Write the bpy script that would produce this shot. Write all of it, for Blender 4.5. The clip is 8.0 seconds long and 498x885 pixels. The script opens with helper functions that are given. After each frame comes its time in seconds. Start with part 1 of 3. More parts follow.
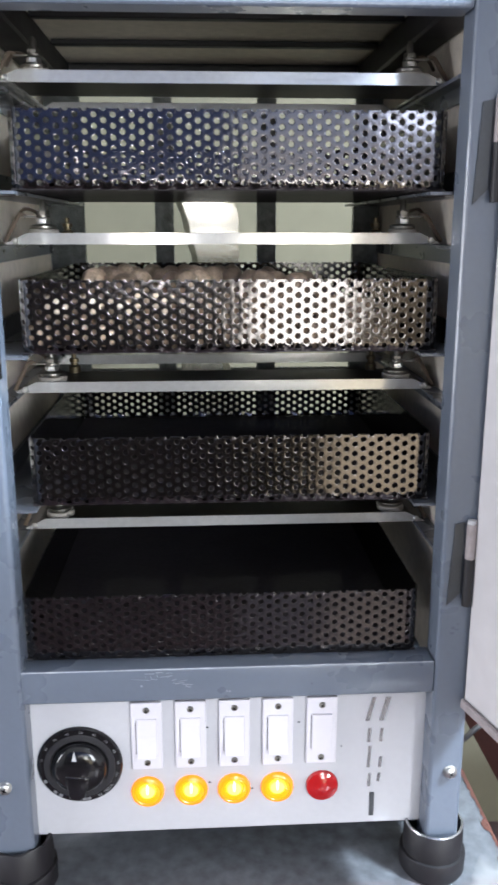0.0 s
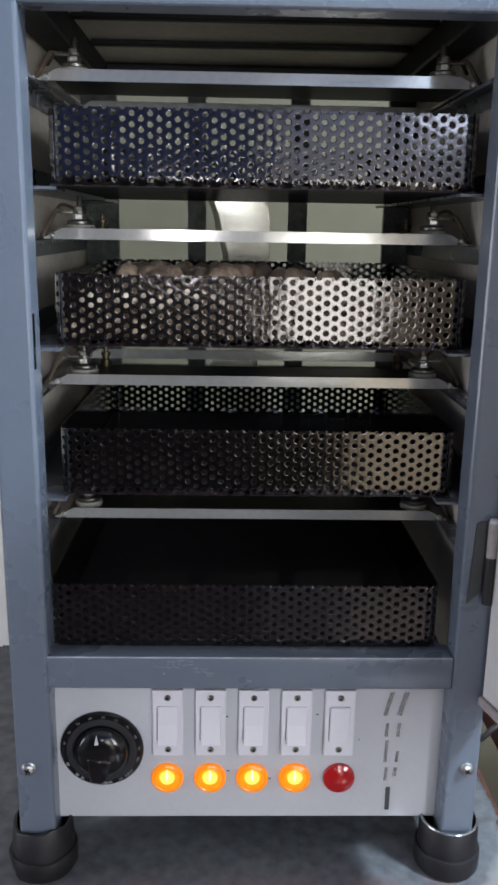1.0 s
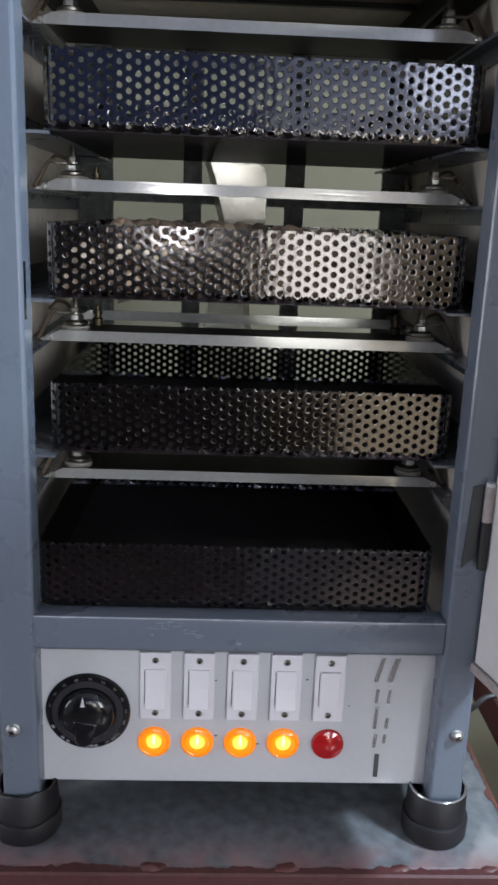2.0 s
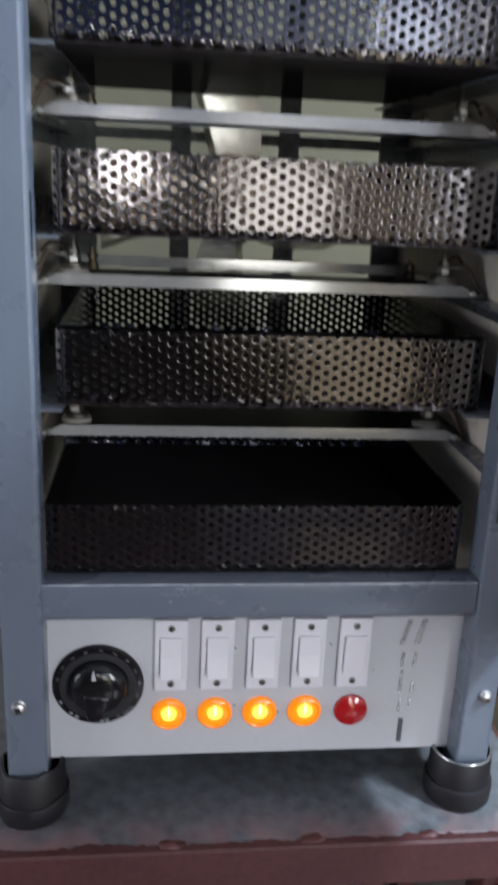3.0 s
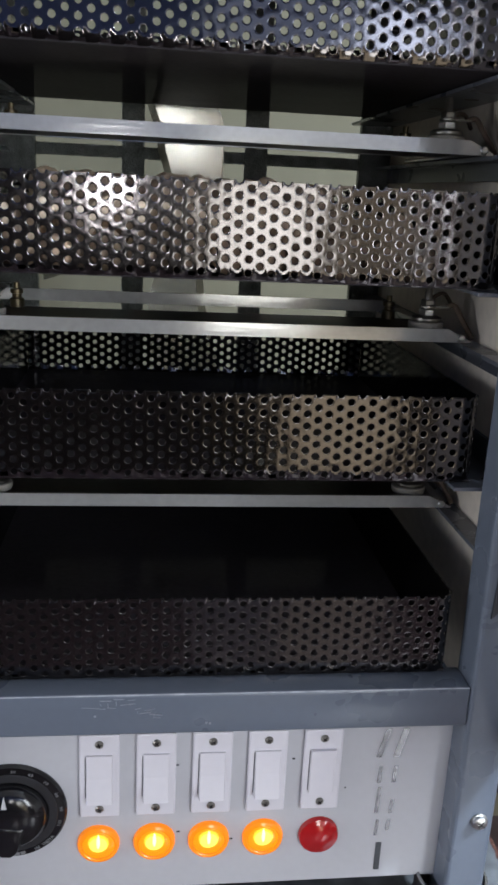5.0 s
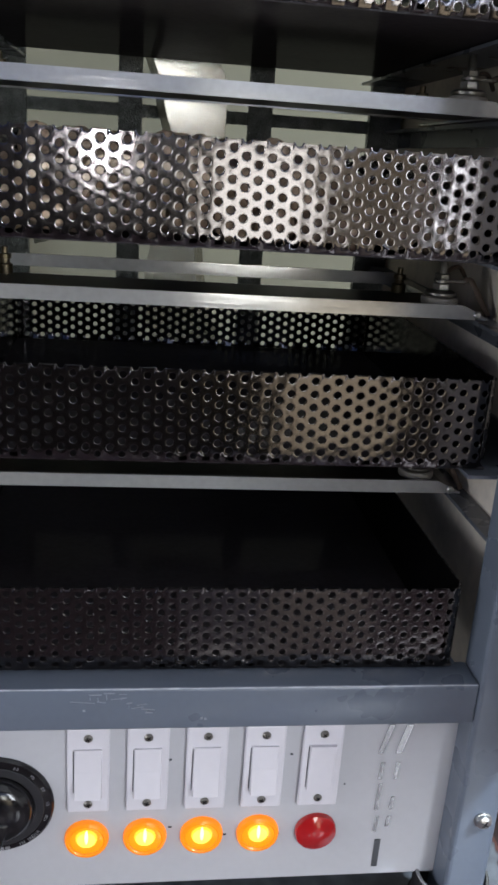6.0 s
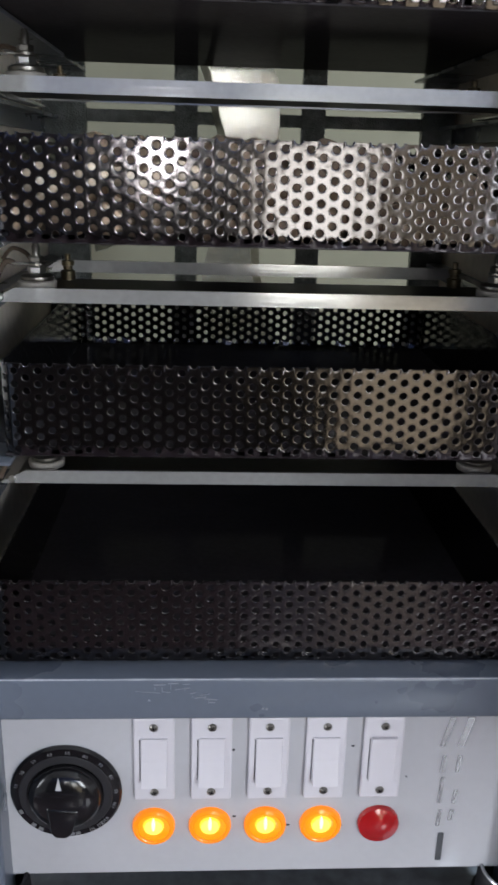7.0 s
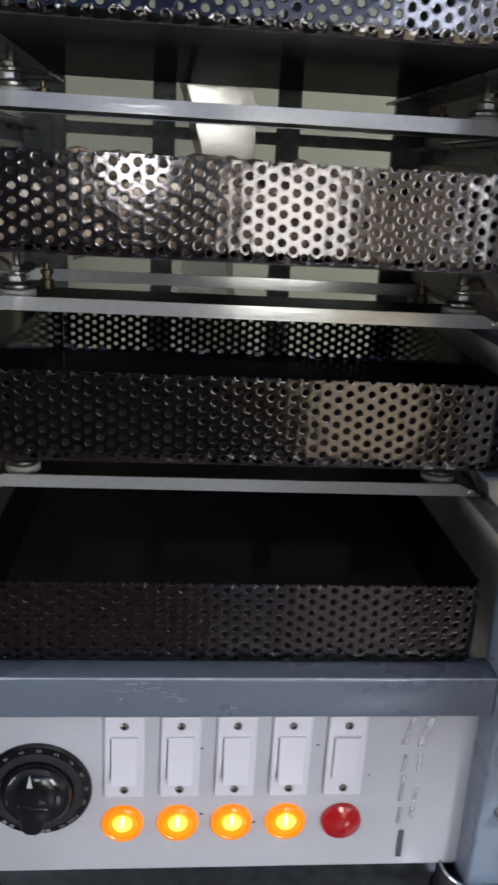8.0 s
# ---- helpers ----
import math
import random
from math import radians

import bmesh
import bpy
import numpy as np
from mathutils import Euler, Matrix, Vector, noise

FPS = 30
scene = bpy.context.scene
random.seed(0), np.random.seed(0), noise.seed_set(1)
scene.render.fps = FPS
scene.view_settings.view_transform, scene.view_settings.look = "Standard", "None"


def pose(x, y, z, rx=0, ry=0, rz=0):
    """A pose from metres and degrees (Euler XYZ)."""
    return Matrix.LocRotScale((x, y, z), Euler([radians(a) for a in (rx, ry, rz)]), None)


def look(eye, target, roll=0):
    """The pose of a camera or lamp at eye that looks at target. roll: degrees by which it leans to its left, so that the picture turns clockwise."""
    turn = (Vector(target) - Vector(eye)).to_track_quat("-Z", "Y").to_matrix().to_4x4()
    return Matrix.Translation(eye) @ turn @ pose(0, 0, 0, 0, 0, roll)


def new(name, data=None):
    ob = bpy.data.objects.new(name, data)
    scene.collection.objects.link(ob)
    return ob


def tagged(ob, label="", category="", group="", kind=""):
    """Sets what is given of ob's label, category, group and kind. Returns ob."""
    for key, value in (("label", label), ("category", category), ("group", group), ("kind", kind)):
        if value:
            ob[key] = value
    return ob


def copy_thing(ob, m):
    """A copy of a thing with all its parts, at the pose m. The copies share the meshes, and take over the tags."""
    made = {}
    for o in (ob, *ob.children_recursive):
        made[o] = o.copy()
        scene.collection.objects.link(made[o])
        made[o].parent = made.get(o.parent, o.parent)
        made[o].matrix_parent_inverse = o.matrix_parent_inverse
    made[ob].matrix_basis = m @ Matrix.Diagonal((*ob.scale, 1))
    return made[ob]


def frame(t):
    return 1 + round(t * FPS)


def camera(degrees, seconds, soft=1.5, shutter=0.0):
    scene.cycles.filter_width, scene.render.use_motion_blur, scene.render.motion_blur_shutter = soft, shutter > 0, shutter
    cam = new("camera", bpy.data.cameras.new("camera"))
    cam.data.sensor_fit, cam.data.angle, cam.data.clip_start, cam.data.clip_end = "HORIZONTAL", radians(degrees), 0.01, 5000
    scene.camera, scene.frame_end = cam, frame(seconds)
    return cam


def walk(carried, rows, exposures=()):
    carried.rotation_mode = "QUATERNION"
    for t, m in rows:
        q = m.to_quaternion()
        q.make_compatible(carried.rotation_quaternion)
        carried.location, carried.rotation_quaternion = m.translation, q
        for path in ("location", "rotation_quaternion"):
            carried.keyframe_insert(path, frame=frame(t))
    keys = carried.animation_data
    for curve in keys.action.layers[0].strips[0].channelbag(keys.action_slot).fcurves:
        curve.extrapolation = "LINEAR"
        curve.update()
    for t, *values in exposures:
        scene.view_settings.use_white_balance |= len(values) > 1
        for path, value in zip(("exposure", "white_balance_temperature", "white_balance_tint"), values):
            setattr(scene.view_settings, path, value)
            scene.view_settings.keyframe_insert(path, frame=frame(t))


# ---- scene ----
cam = camera(33.28, 8.0, soft=2.8, shutter=0.5)
PATH = [
    (0, (-0.0172, -0.6931, 0.6014), (0.0381, 0.2734, 0.3509), -0.01),
    (0.5, (-0.0134, -0.7073, 0.6014), (0.0029, 0.2639, 0.3635), 0.16),
    (1, (-0.0191, -0.7075, 0.5988), (0.0064, 0.2606, 0.3496), 0.98),
    (1.5, (-0.0279, -0.7024, 0.5820), (0.0040, 0.2631, 0.3237), 1.74),
    (1.7, (-0.0186, -0.7008, 0.5768), (0.0093, 0.2633, 0.3128), 2.06),
    (2.8, (-0.0747, -0.6691, 0.5534), (0.0239, 0.2906, 0.2903), 2.56),
    (3, (-0.0892, -0.6448, 0.5457), (0.0221, 0.3008, 0.2400), 2.75),
    (3.5, (-0.0404, -0.6038, 0.5246), (0.1294, 0.3219, 0.1868), 2.76),
    (4, (0.0153, -0.5675, 0.5433), (0.1057, 0.3759, 0.2242), 2.28),
    (4.5, (-0.0230, -0.5383, 0.5583), (0.0563, 0.4133, 0.2614), 1.80),
    (4.7, (-0.0375, -0.5326, 0.5528), (0.0648, 0.4210, 0.2699), 1.91),
    (6, (-0.0426, -0.4828, 0.5487), (0.0850, 0.4552, 0.2263), 4.01),
    (6.5, (-0.0329, -0.4890, 0.5431), (0.0463, 0.4518, 0.2135), 2.25),
    (7, (-0.0404, -0.4959, 0.5473), (0.0133, 0.4496, 0.2262), 1.69),
    (7.5, (-0.0517, -0.4989, 0.5491), (-0.0004, 0.4499, 0.2375), 3.08),
    (8, (-0.0443, -0.5150, 0.5524), (0.0464, 0.4316, 0.2432), 3.26),
]

EXPOSURES = [(0.0, 1.00), (0.35, 0.78), (0.6, 0.50), (0.9, 0.05), (1.2, 0.0), (3.5, 0.0), (6.0, 0.21), (8.0, 0.22)]
walk(cam, [(t, look(eye, target, roll)) for t, eye, target, roll in PATH], EXPOSURES)

# ---- world and lights ----
TABLE_Z = -0.016
FLOOR_Z = TABLE_Z - 0.74
world = bpy.data.worlds.new("world")
scene.world = world
world.use_nodes = True
wn = world.node_tree
sky = wn.nodes.new("ShaderNodeTexSky")
sky.sky_type, sky.sun_disc, sky.sun_elevation, sky.sun_rotation = "NISHITA", False, radians(40), radians(200)
wn.links.new(sky.outputs[0], wn.nodes["Background"].inputs[0])
wn.nodes["Background"].inputs[1].default_value = 0.1


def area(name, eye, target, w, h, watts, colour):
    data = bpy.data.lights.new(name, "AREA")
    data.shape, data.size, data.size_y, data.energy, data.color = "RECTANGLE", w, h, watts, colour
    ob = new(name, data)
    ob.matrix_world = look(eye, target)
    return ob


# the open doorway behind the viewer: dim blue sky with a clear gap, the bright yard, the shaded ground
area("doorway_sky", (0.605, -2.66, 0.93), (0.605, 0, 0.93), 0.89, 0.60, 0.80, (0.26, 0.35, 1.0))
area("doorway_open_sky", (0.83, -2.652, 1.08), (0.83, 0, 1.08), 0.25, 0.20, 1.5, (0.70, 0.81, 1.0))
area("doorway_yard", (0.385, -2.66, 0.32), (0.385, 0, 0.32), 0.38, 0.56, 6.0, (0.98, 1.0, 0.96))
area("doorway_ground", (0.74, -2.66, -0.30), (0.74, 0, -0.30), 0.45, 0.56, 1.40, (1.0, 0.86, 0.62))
area("window_daylight", (-0.21, -2.66, 0.56), (-0.21, 0, 0.56), 0.15, 0.17, 2.9, (0.97, 0.97, 1.0))
# added fill for the inside and the right post, from an unseen opening
area("far_fill_light", (1.43, -2.66, 0.68), (1.43, 0, 0.68), 0.56, 1.20, 44, (0.88, 0.93, 1.0))
# added fill for the open door and right lining, from an unseen side opening
area("side_fill_light", (-1.97, -0.56, 0.45), (0, -0.56, 0.45), 0.9, 0.9, 20.0, (0.90, 0.92, 1.0))
# ceiling lamp of the room
area("ceiling_lamp", (1.33, -0.74, 1.84), (0.15, -0.03, 0.0), 0.24, 0.18, 82, (0.72, 0.86, 1.0))


# ---- materials ----
def material(name, colour, rough=0.5, metal=0.0, vary=0.15, scale=40.0, bump=0.1, bump_scale=None, second=None, spots=0.0, coat=0.0, island=False):
    """Noise at two scales over the base colour, a fine relief, and an optional second colour in worn patches."""
    m = bpy.data.materials.new(name)
    m.use_nodes = True
    nt = m.node_tree
    n, l = nt.nodes, nt.links
    bsdf = n["Principled BSDF"]
    co = n.new("ShaderNodeTexCoord")
    fine, broad = n.new("ShaderNodeTexNoise"), n.new("ShaderNodeTexNoise")
    fine.inputs["Scale"].default_value, fine.inputs["Detail"].default_value = scale * 6, 6
    broad.inputs["Scale"].default_value, broad.inputs["Detail"].default_value = scale * 0.5, 4
    for t in (fine, broad):
        l.new(co.outputs["Object"], t.inputs["Vector"])
    mix = n.new("ShaderNodeMath")
    mix.operation = "ADD"
    l.new(fine.outputs["Fac"], mix.inputs[0])
    l.new(broad.outputs["Fac"], mix.inputs[1])
    ramp = n.new("ShaderNodeMapRange")
    ramp.inputs["From Min"].default_value, ramp.inputs["From Max"].default_value = 0.7, 1.3
    ramp.inputs["To Min"].default_value, ramp.inputs["To Max"].default_value = 1 - vary, 1 + vary
    l.new(mix.outputs[0], ramp.inputs["Value"])
    base = n.new("ShaderNodeMix")
    base.data_type, base.blend_type = "RGBA", "MULTIPLY"
    base.inputs["Factor"].default_value = 1
    base.inputs["A"].default_value = (*colour, 1)
    l.new(ramp.outputs[0], base.inputs["B"])
    out = base.outputs["Result"]
    if second:
        worn = n.new("ShaderNodeMapRange")
        worn.inputs["From Min"].default_value, worn.inputs["From Max"].default_value = 0.62 - spots, 0.66 - spots
        l.new(broad.outputs["Fac"], worn.inputs["Value"])
        two = n.new("ShaderNodeMix")
        two.data_type = "RGBA"
        two.inputs["B"].default_value = (*second, 1)
        l.new(worn.outputs[0], two.inputs["Factor"])
        l.new(out, two.inputs["A"])
        out = two.outputs["Result"]
    if island:
        rnd = n.new("ShaderNodeObjectInfo")
        hsv = n.new("ShaderNodeHueSaturation")
        mr = n.new("ShaderNodeMapRange")
        mr.inputs["To Min"].default_value, mr.inputs["To Max"].default_value = 0.6, 1.35
        l.new(rnd.outputs["Random"], mr.inputs["Value"])
        l.new(mr.outputs[0], hsv.inputs["Value"])
        l.new(out, hsv.inputs["Color"])
        out = hsv.outputs[0]
    l.new(out, bsdf.inputs["Base Color"])
    bsdf.inputs["Metallic"].default_value = metal
    rr = n.new("ShaderNodeMapRange")
    rr.inputs["To Min"].default_value, rr.inputs["To Max"].default_value = rough * 0.8, min(1.0, rough * 1.2)
    l.new(broad.outputs["Fac"], rr.inputs["Value"])
    l.new(rr.outputs[0], bsdf.inputs["Roughness"])
    bsdf.inputs["Coat Weight"].default_value = coat
    if bump:
        b = n.new("ShaderNodeBump")
        b.inputs["Strength"].default_value, b.inputs["Distance"].default_value = bump, 0.002
        if bump_scale:
            relief = n.new("ShaderNodeTexNoise")
            relief.inputs["Scale"].default_value, relief.inputs["Detail"].default_value = bump_scale, 2
            l.new(co.outputs["Object"], relief.inputs["Vector"])
            l.new(relief.outputs["Fac"], b.inputs["Height"])
        else:
            l.new(fine.outputs["Fac"], b.inputs["Height"])
        l.new(b.outputs[0], bsdf.inputs["Normal"])
    return m


def glowing(name, colour, strength):
    m = bpy.data.materials.new(name)
    m.use_nodes = True
    b = m.node_tree.nodes["Principled BSDF"]
    b.inputs["Base Color"].default_value = (*colour, 1)
    b.inputs["Emission Color"].default_value = (*colour, 1)
    b.inputs["Emission Strength"].default_value = strength
    b.inputs["Roughness"].default_value = 0.15
    return m


SLATE = material("slate_paint", (0.112, 0.132, 0.168), 0.28, vary=0.04, scale=30, bump=0.05, bump_scale=220, coat=0.10)
HAMMER = material("hammered_paint", (0.125, 0.135, 0.128), 0.25, vary=0.5, scale=150, bump=0.8, bump_scale=560, metal=0.3)
CREAM = material("cream_board", (0.84, 0.76, 0.66), 0.75, vary=0.12, scale=14, bump=0.05)
LIPPAINT = material("darker_door_edge", (0.27, 0.235, 0.235), 0.6, vary=0.2, scale=30, bump=0.1)
DOORPAINT = material("door_inner", (0.52, 0.50, 0.505), 0.55, vary=0.06, scale=8, bump=0.04)
PANEL = material("panel_paint", (0.47, 0.47, 0.495), 0.42, vary=0.03, scale=25, bump=0.03)
STEEL = material("dull_steel", (0.48, 0.475, 0.465), 0.12, metal=0.36, vary=0.10, scale=28, bump=0.006)
PLATE = material("heater_sheet", (0.085, 0.08, 0.078), 0.42, metal=1.0, vary=0.2, scale=30, bump=0.05)
TRAYFLOOR = material("tray_floor_sheet", (0.045, 0.041, 0.045), 0.5, vary=0.15, scale=30, bump=0.05, bump_scale=60, coat=0.09)
TRAYFLOOR.node_tree.nodes["Principled BSDF"].inputs["Specular IOR Level"].default_value = 0.0
TRAYFLOOR.node_tree.nodes["Principled BSDF"].inputs["Coat Roughness"].default_value = 0.10
TRAY = material("perforated_steel", (0.083, 0.077, 0.078), 0.10, metal=0.983, vary=0.15, scale=30, bump=0.13, bump_scale=60)
# steel round the holes: rougher and less metallic than the sheet
HOLELIP = material("hole_edge", (0.062, 0.058, 0.058), 0.26, metal=0.85, vary=0.3, scale=60, bump=0.02)


def ripple(m, scale, strength, distance, stretch=1.0):
    """A second, finer relief over the first, drawn out along x by stretch."""
    n, l = m.node_tree.nodes, m.node_tree.links
    bsdf = n["Principled BSDF"]
    first_bump = bsdf.inputs["Normal"].links[0].from_socket
    co, tex, b = n.new("ShaderNodeTexCoord"), n.new("ShaderNodeTexNoise"), n.new("ShaderNodeBump")
    tex.inputs["Scale"].default_value, tex.inputs["Detail"].default_value = scale, 1
    b.inputs["Strength"].default_value, b.inputs["Distance"].default_value = strength, distance
    drawn = n.new("ShaderNodeMapping")
    drawn.inputs["Scale"].default_value = (1 / stretch, 1, 1)
    l.new(co.outputs["Object"], drawn.inputs["Vector"])
    l.new(drawn.outputs[0], tex.inputs["Vector"])
    l.new(tex.outputs["Fac"], b.inputs["Height"])
    l.new(first_bump, b.inputs["Normal"])
    l.new(b.outputs[0], bsdf.inputs["Normal"])


ripple(TRAY, 130, 0.055, 0.0014)
ripple(TRAYFLOOR, 170, 0.07, 0.0012, 12)
ripple(STEEL, 420, 0.05, 0.0010, 25)
# inner side rails: a darker tone than the frame's slate
RAILTONE = material("dark_rail_tone", (0.090, 0.098, 0.118), 0.28, vary=0.15, scale=40, bump=0.05, bump_scale=220)
FOIL = material("bright_sheet", (0.90, 0.89, 0.86), 0.22, metal=1.0, vary=0.08, scale=20, bump=0.08, bump_scale=40)
AGEDBRASS = material("aged_brass", (0.13, 0.105, 0.065), 0.42, metal=1.0, vary=0.25, scale=90)
BRIGHTZINC = material("bright_zinc", (0.80, 0.80, 0.78), 0.30, metal=1.0, vary=0.1, scale=90)
BOLTZINC = material("bolt_zinc", (0.48, 0.48, 0.47), 0.34, metal=1.0, vary=0.25, scale=120, bump=0.1)
ZINC = material("zinc", (0.23, 0.22, 0.20), 0.36, metal=1.0, vary=0.1, scale=90)
WIRE = material("heat_sleeve", (0.11, 0.080, 0.058), 0.8, vary=0.2, scale=200)
PORCELAIN = material("mica_washer", (0.30, 0.28, 0.25), 0.5, vary=0.15, scale=90)
BLACK = material("black_bakelite", (0.006, 0.006, 0.007), 0.15, vary=0.1, scale=80, bump=0.02)
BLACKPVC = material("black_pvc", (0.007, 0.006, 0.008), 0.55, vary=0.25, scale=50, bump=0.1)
PRINT = material("white_print", (0.42, 0.42, 0.43), 0.5, vary=0.02, bump=0)
DIALPRINT = material("dial_print", (0.20, 0.20, 0.21), 0.5, vary=0.02, bump=0)
DARKPRINT = material("dark_print", (0.055, 0.06, 0.065), 0.25, vary=0.1, scale=60, bump=0)
GREYPRINT = material("mirror_print", (0.32, 0.32, 0.33), 0.22, metal=0.8, vary=0.25, scale=60, bump=0)
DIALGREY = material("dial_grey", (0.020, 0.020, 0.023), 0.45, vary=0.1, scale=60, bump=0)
WHITE = material("white_plastic", (0.63, 0.61, 0.65), 0.3, vary=0.02, scale=30, bump=0.01)
AMBER = glowing("amber_lens_rim", (0.85, 0.22, 0.008), 0.50)
AMBERCORE = glowing("amber_lens_core", (1.0, 0.25, 0.006), 0.70)
AMBERMID = glowing("amber_lens_middle", (1.0, 0.46, 0.03), 0.95)
AMBERINNER = glowing("amber_lens_heart", (1.0, 0.66, 0.10), 1.10)
AMBERGLOW = glowing("amber_bulb", (1.0, 0.84, 0.36), 1.5)
RED = material("red_lens", (0.38, 0.010, 0.012), 0.12, vary=0.05, bump=0, coat=0.6)
OXIDE = material("red_oxide_paint", (0.066, 0.020, 0.021), 0.5, vary=0.25, scale=20, bump=0.15, second=(0.30, 0.22, 0.21), spots=-0.06)
OXIDEPLAIN = material("red_oxide_plain", (0.075, 0.022, 0.022), 0.5, vary=0.25, scale=20, bump=0.15)
TABLETOP = material("worn_grey_top", (0.105, 0.112, 0.124), 0.5, vary=0.5, scale=11, bump=0.25, second=(0.24, 0.245, 0.25), spots=-0.01)


def grime(m, colour, y0, y1, scale):
    """Rusty dirt that lies in patches along the front edge of a top, from y0 fading out at y1."""
    n, l = m.node_tree.nodes, m.node_tree.links
    socket = n["Principled BSDF"].inputs["Base Color"]
    co, split, band, tex, cut, both, mix = (n.new("ShaderNode" + k) for k in ("TexCoord", "SeparateXYZ", "MapRange", "TexNoise", "MapRange", "Math", "Mix"))
    l.new(co.outputs["Object"], split.inputs[0])
    l.new(split.outputs["Y"], band.inputs["Value"])
    band.inputs["From Min"].default_value, band.inputs["From Max"].default_value = y1, y0
    tex.inputs["Scale"].default_value, tex.inputs["Detail"].default_value = scale, 5
    l.new(co.outputs["Object"], tex.inputs["Vector"])
    cut.inputs["From Min"].default_value, cut.inputs["From Max"].default_value = 0.40, 0.58
    l.new(tex.outputs["Fac"], cut.inputs["Value"])
    both.operation = "MULTIPLY"
    l.new(band.outputs[0], both.inputs[0])
    l.new(cut.outputs[0], both.inputs[1])
    mix.data_type = "RGBA"
    mix.inputs["B"].default_value = (*colour, 1)
    l.new(both.outputs[0], mix.inputs["Factor"])
    l.new(socket.links[0].from_socket, mix.inputs["A"])
    l.new(mix.outputs["Result"], socket)


grime(TABLETOP, (0.21, 0.125, 0.13), -0.055, -0.020, 22)
EDGELIGHT = material("edge_highlight_tone", (0.40, 0.42, 0.46), 0.4, vary=0.3, scale=80, bump=0.05)
CHIP = material("bare_chip", (0.30, 0.32, 0.36), 0.35, metal=0.3, vary=0.2, scale=300, bump=0.1)
RUST = material("rust_lump", (0.10, 0.035, 0.025), 0.7, vary=0.4, scale=90, bump=0.4)
KNOT = material("grubby_cloth", (0.15, 0.105, 0.105), 0.9, vary=0.3, scale=60, bump=0.3)
LILAC = material("lilac_board", (0.42, 0.36, 0.42), 0.7, vary=0.08, scale=9, bump=0.03)
NUTSKIN = material("nut_shell", (0.46, 0.34, 0.24), 0.55, vary=0.35, scale=70, bump=0.5, bump_scale=260, island=True)
HINGESHADE = material("hinge_shadow_tone", (0.028, 0.032, 0.038), 0.35, vary=0.2, scale=60, bump=0.05)
DULLPAINT = material("aged_wall_paint", (0.50, 0.48, 0.46), 0.85, vary=0.1, scale=3, bump=0.03)
# cream set far darker than such paint, for the wall behind and a board
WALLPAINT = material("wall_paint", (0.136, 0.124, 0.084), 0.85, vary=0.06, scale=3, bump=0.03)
DARKWALL = material("dark_wall_paint", (0.036, 0.023, 0.022), 0.8, vary=0.2, scale=3, bump=0.03)
BLUETINT = material("blue_tint", (0.12, 0.18, 0.42), 0.7, vary=0.08, scale=3, bump=0.03)
FLOORMAT = material("red_oxide_floor", (0.085, 0.058, 0.064), 0.14, vary=0.2, scale=5, bump=0.05)
for key, value in (("Coat Weight", 0.45), ("Coat IOR", 1.9), ("Coat Roughness", 0.10)):
    FLOORMAT.node_tree.nodes["Principled BSDF"].inputs[key].default_value = value
WHITEPAINT = material("white_board", (0.72, 0.71, 0.71), 0.5, vary=0.04, scale=8, bump=0.03)


# ---- mesh helpers ----
def finish(bm, name, mat, smooth=False):
    bmesh.ops.recalc_face_normals(bm, faces=bm.faces)
    me = bpy.data.meshes.new(name)
    bm.to_mesh(me)
    bm.free()
    for p in me.polygons:
        p.use_smooth = smooth
    if smooth:
        me.set_sharp_from_angle(angle=radians(38))
    me.materials.append(mat)
    return me


def part(name, bm, mat, parent, label="", smooth=False):
    ob = new(name, finish(bm, name, mat, smooth))
    ob.parent = parent
    if label:
        ob["label"] = label
    return ob


def thing(name, label, category, group="", kind="", at=(0, 0, 0)):
    ob = new(name)
    ob.location = at
    ob.empty_display_size = 0.02
    return tagged(ob, label, category, group, kind)


def solid(name, bm, mat, label, category, group="", kind="", smooth=False):
    return tagged(new(name, finish(bm, name, mat, smooth)), label, category, group, kind)


def add_box(bm, x0, x1, y0, y1, z0, z1, bevel=0.0, seg=1, m=None):
    r = bmesh.ops.create_cube(bm, size=1)
    mt = Matrix.Translation(((x0 + x1) / 2, (y0 + y1) / 2, (z0 + z1) / 2)) @ Matrix.Diagonal((x1 - x0, y1 - y0, z1 - z0, 1))
    bmesh.ops.transform(bm, matrix=(m @ mt) if m else mt, verts=r["verts"])
    if bevel:
        edges = list({e for v in r["verts"] for e in v.link_edges})
        bmesh.ops.bevel(bm, geom=edges, offset=bevel, segments=seg, affect="EDGES", profile=0.5)
    return bm


def box(x0, x1, y0, y1, z0, z1, bevel=0.0, seg=1):
    return add_box(bmesh.new(), x0, x1, y0, y1, z0, z1, bevel, seg)


def add_lathe(bm, profile, m, seg=24):
    """Turns a profile of (radius, height) about z, then applies m."""
    rings = []
    for r, h in profile:
        if r < 1e-6:
            rings.append([bm.verts.new(m @ Vector((0, 0, h)))])
        else:
            rings.append([bm.verts.new(m @ Vector((r * math.cos(2 * math.pi * k / seg), r * math.sin(2 * math.pi * k / seg), h))) for k in range(seg)])
    for a, b in zip(rings, rings[1:]):
        for k in range(seg):
            q = [a[k % len(a)], a[(k + 1) % len(a)], b[(k + 1) % len(b)], b[k % len(b)]]
            q = list(dict.fromkeys(q))
            if len(q) > 2:
                bm.faces.new(q)
    return bm


def lathe(profile, m=Matrix(), seg=24):
    return add_lathe(bmesh.new(), profile, m, seg)


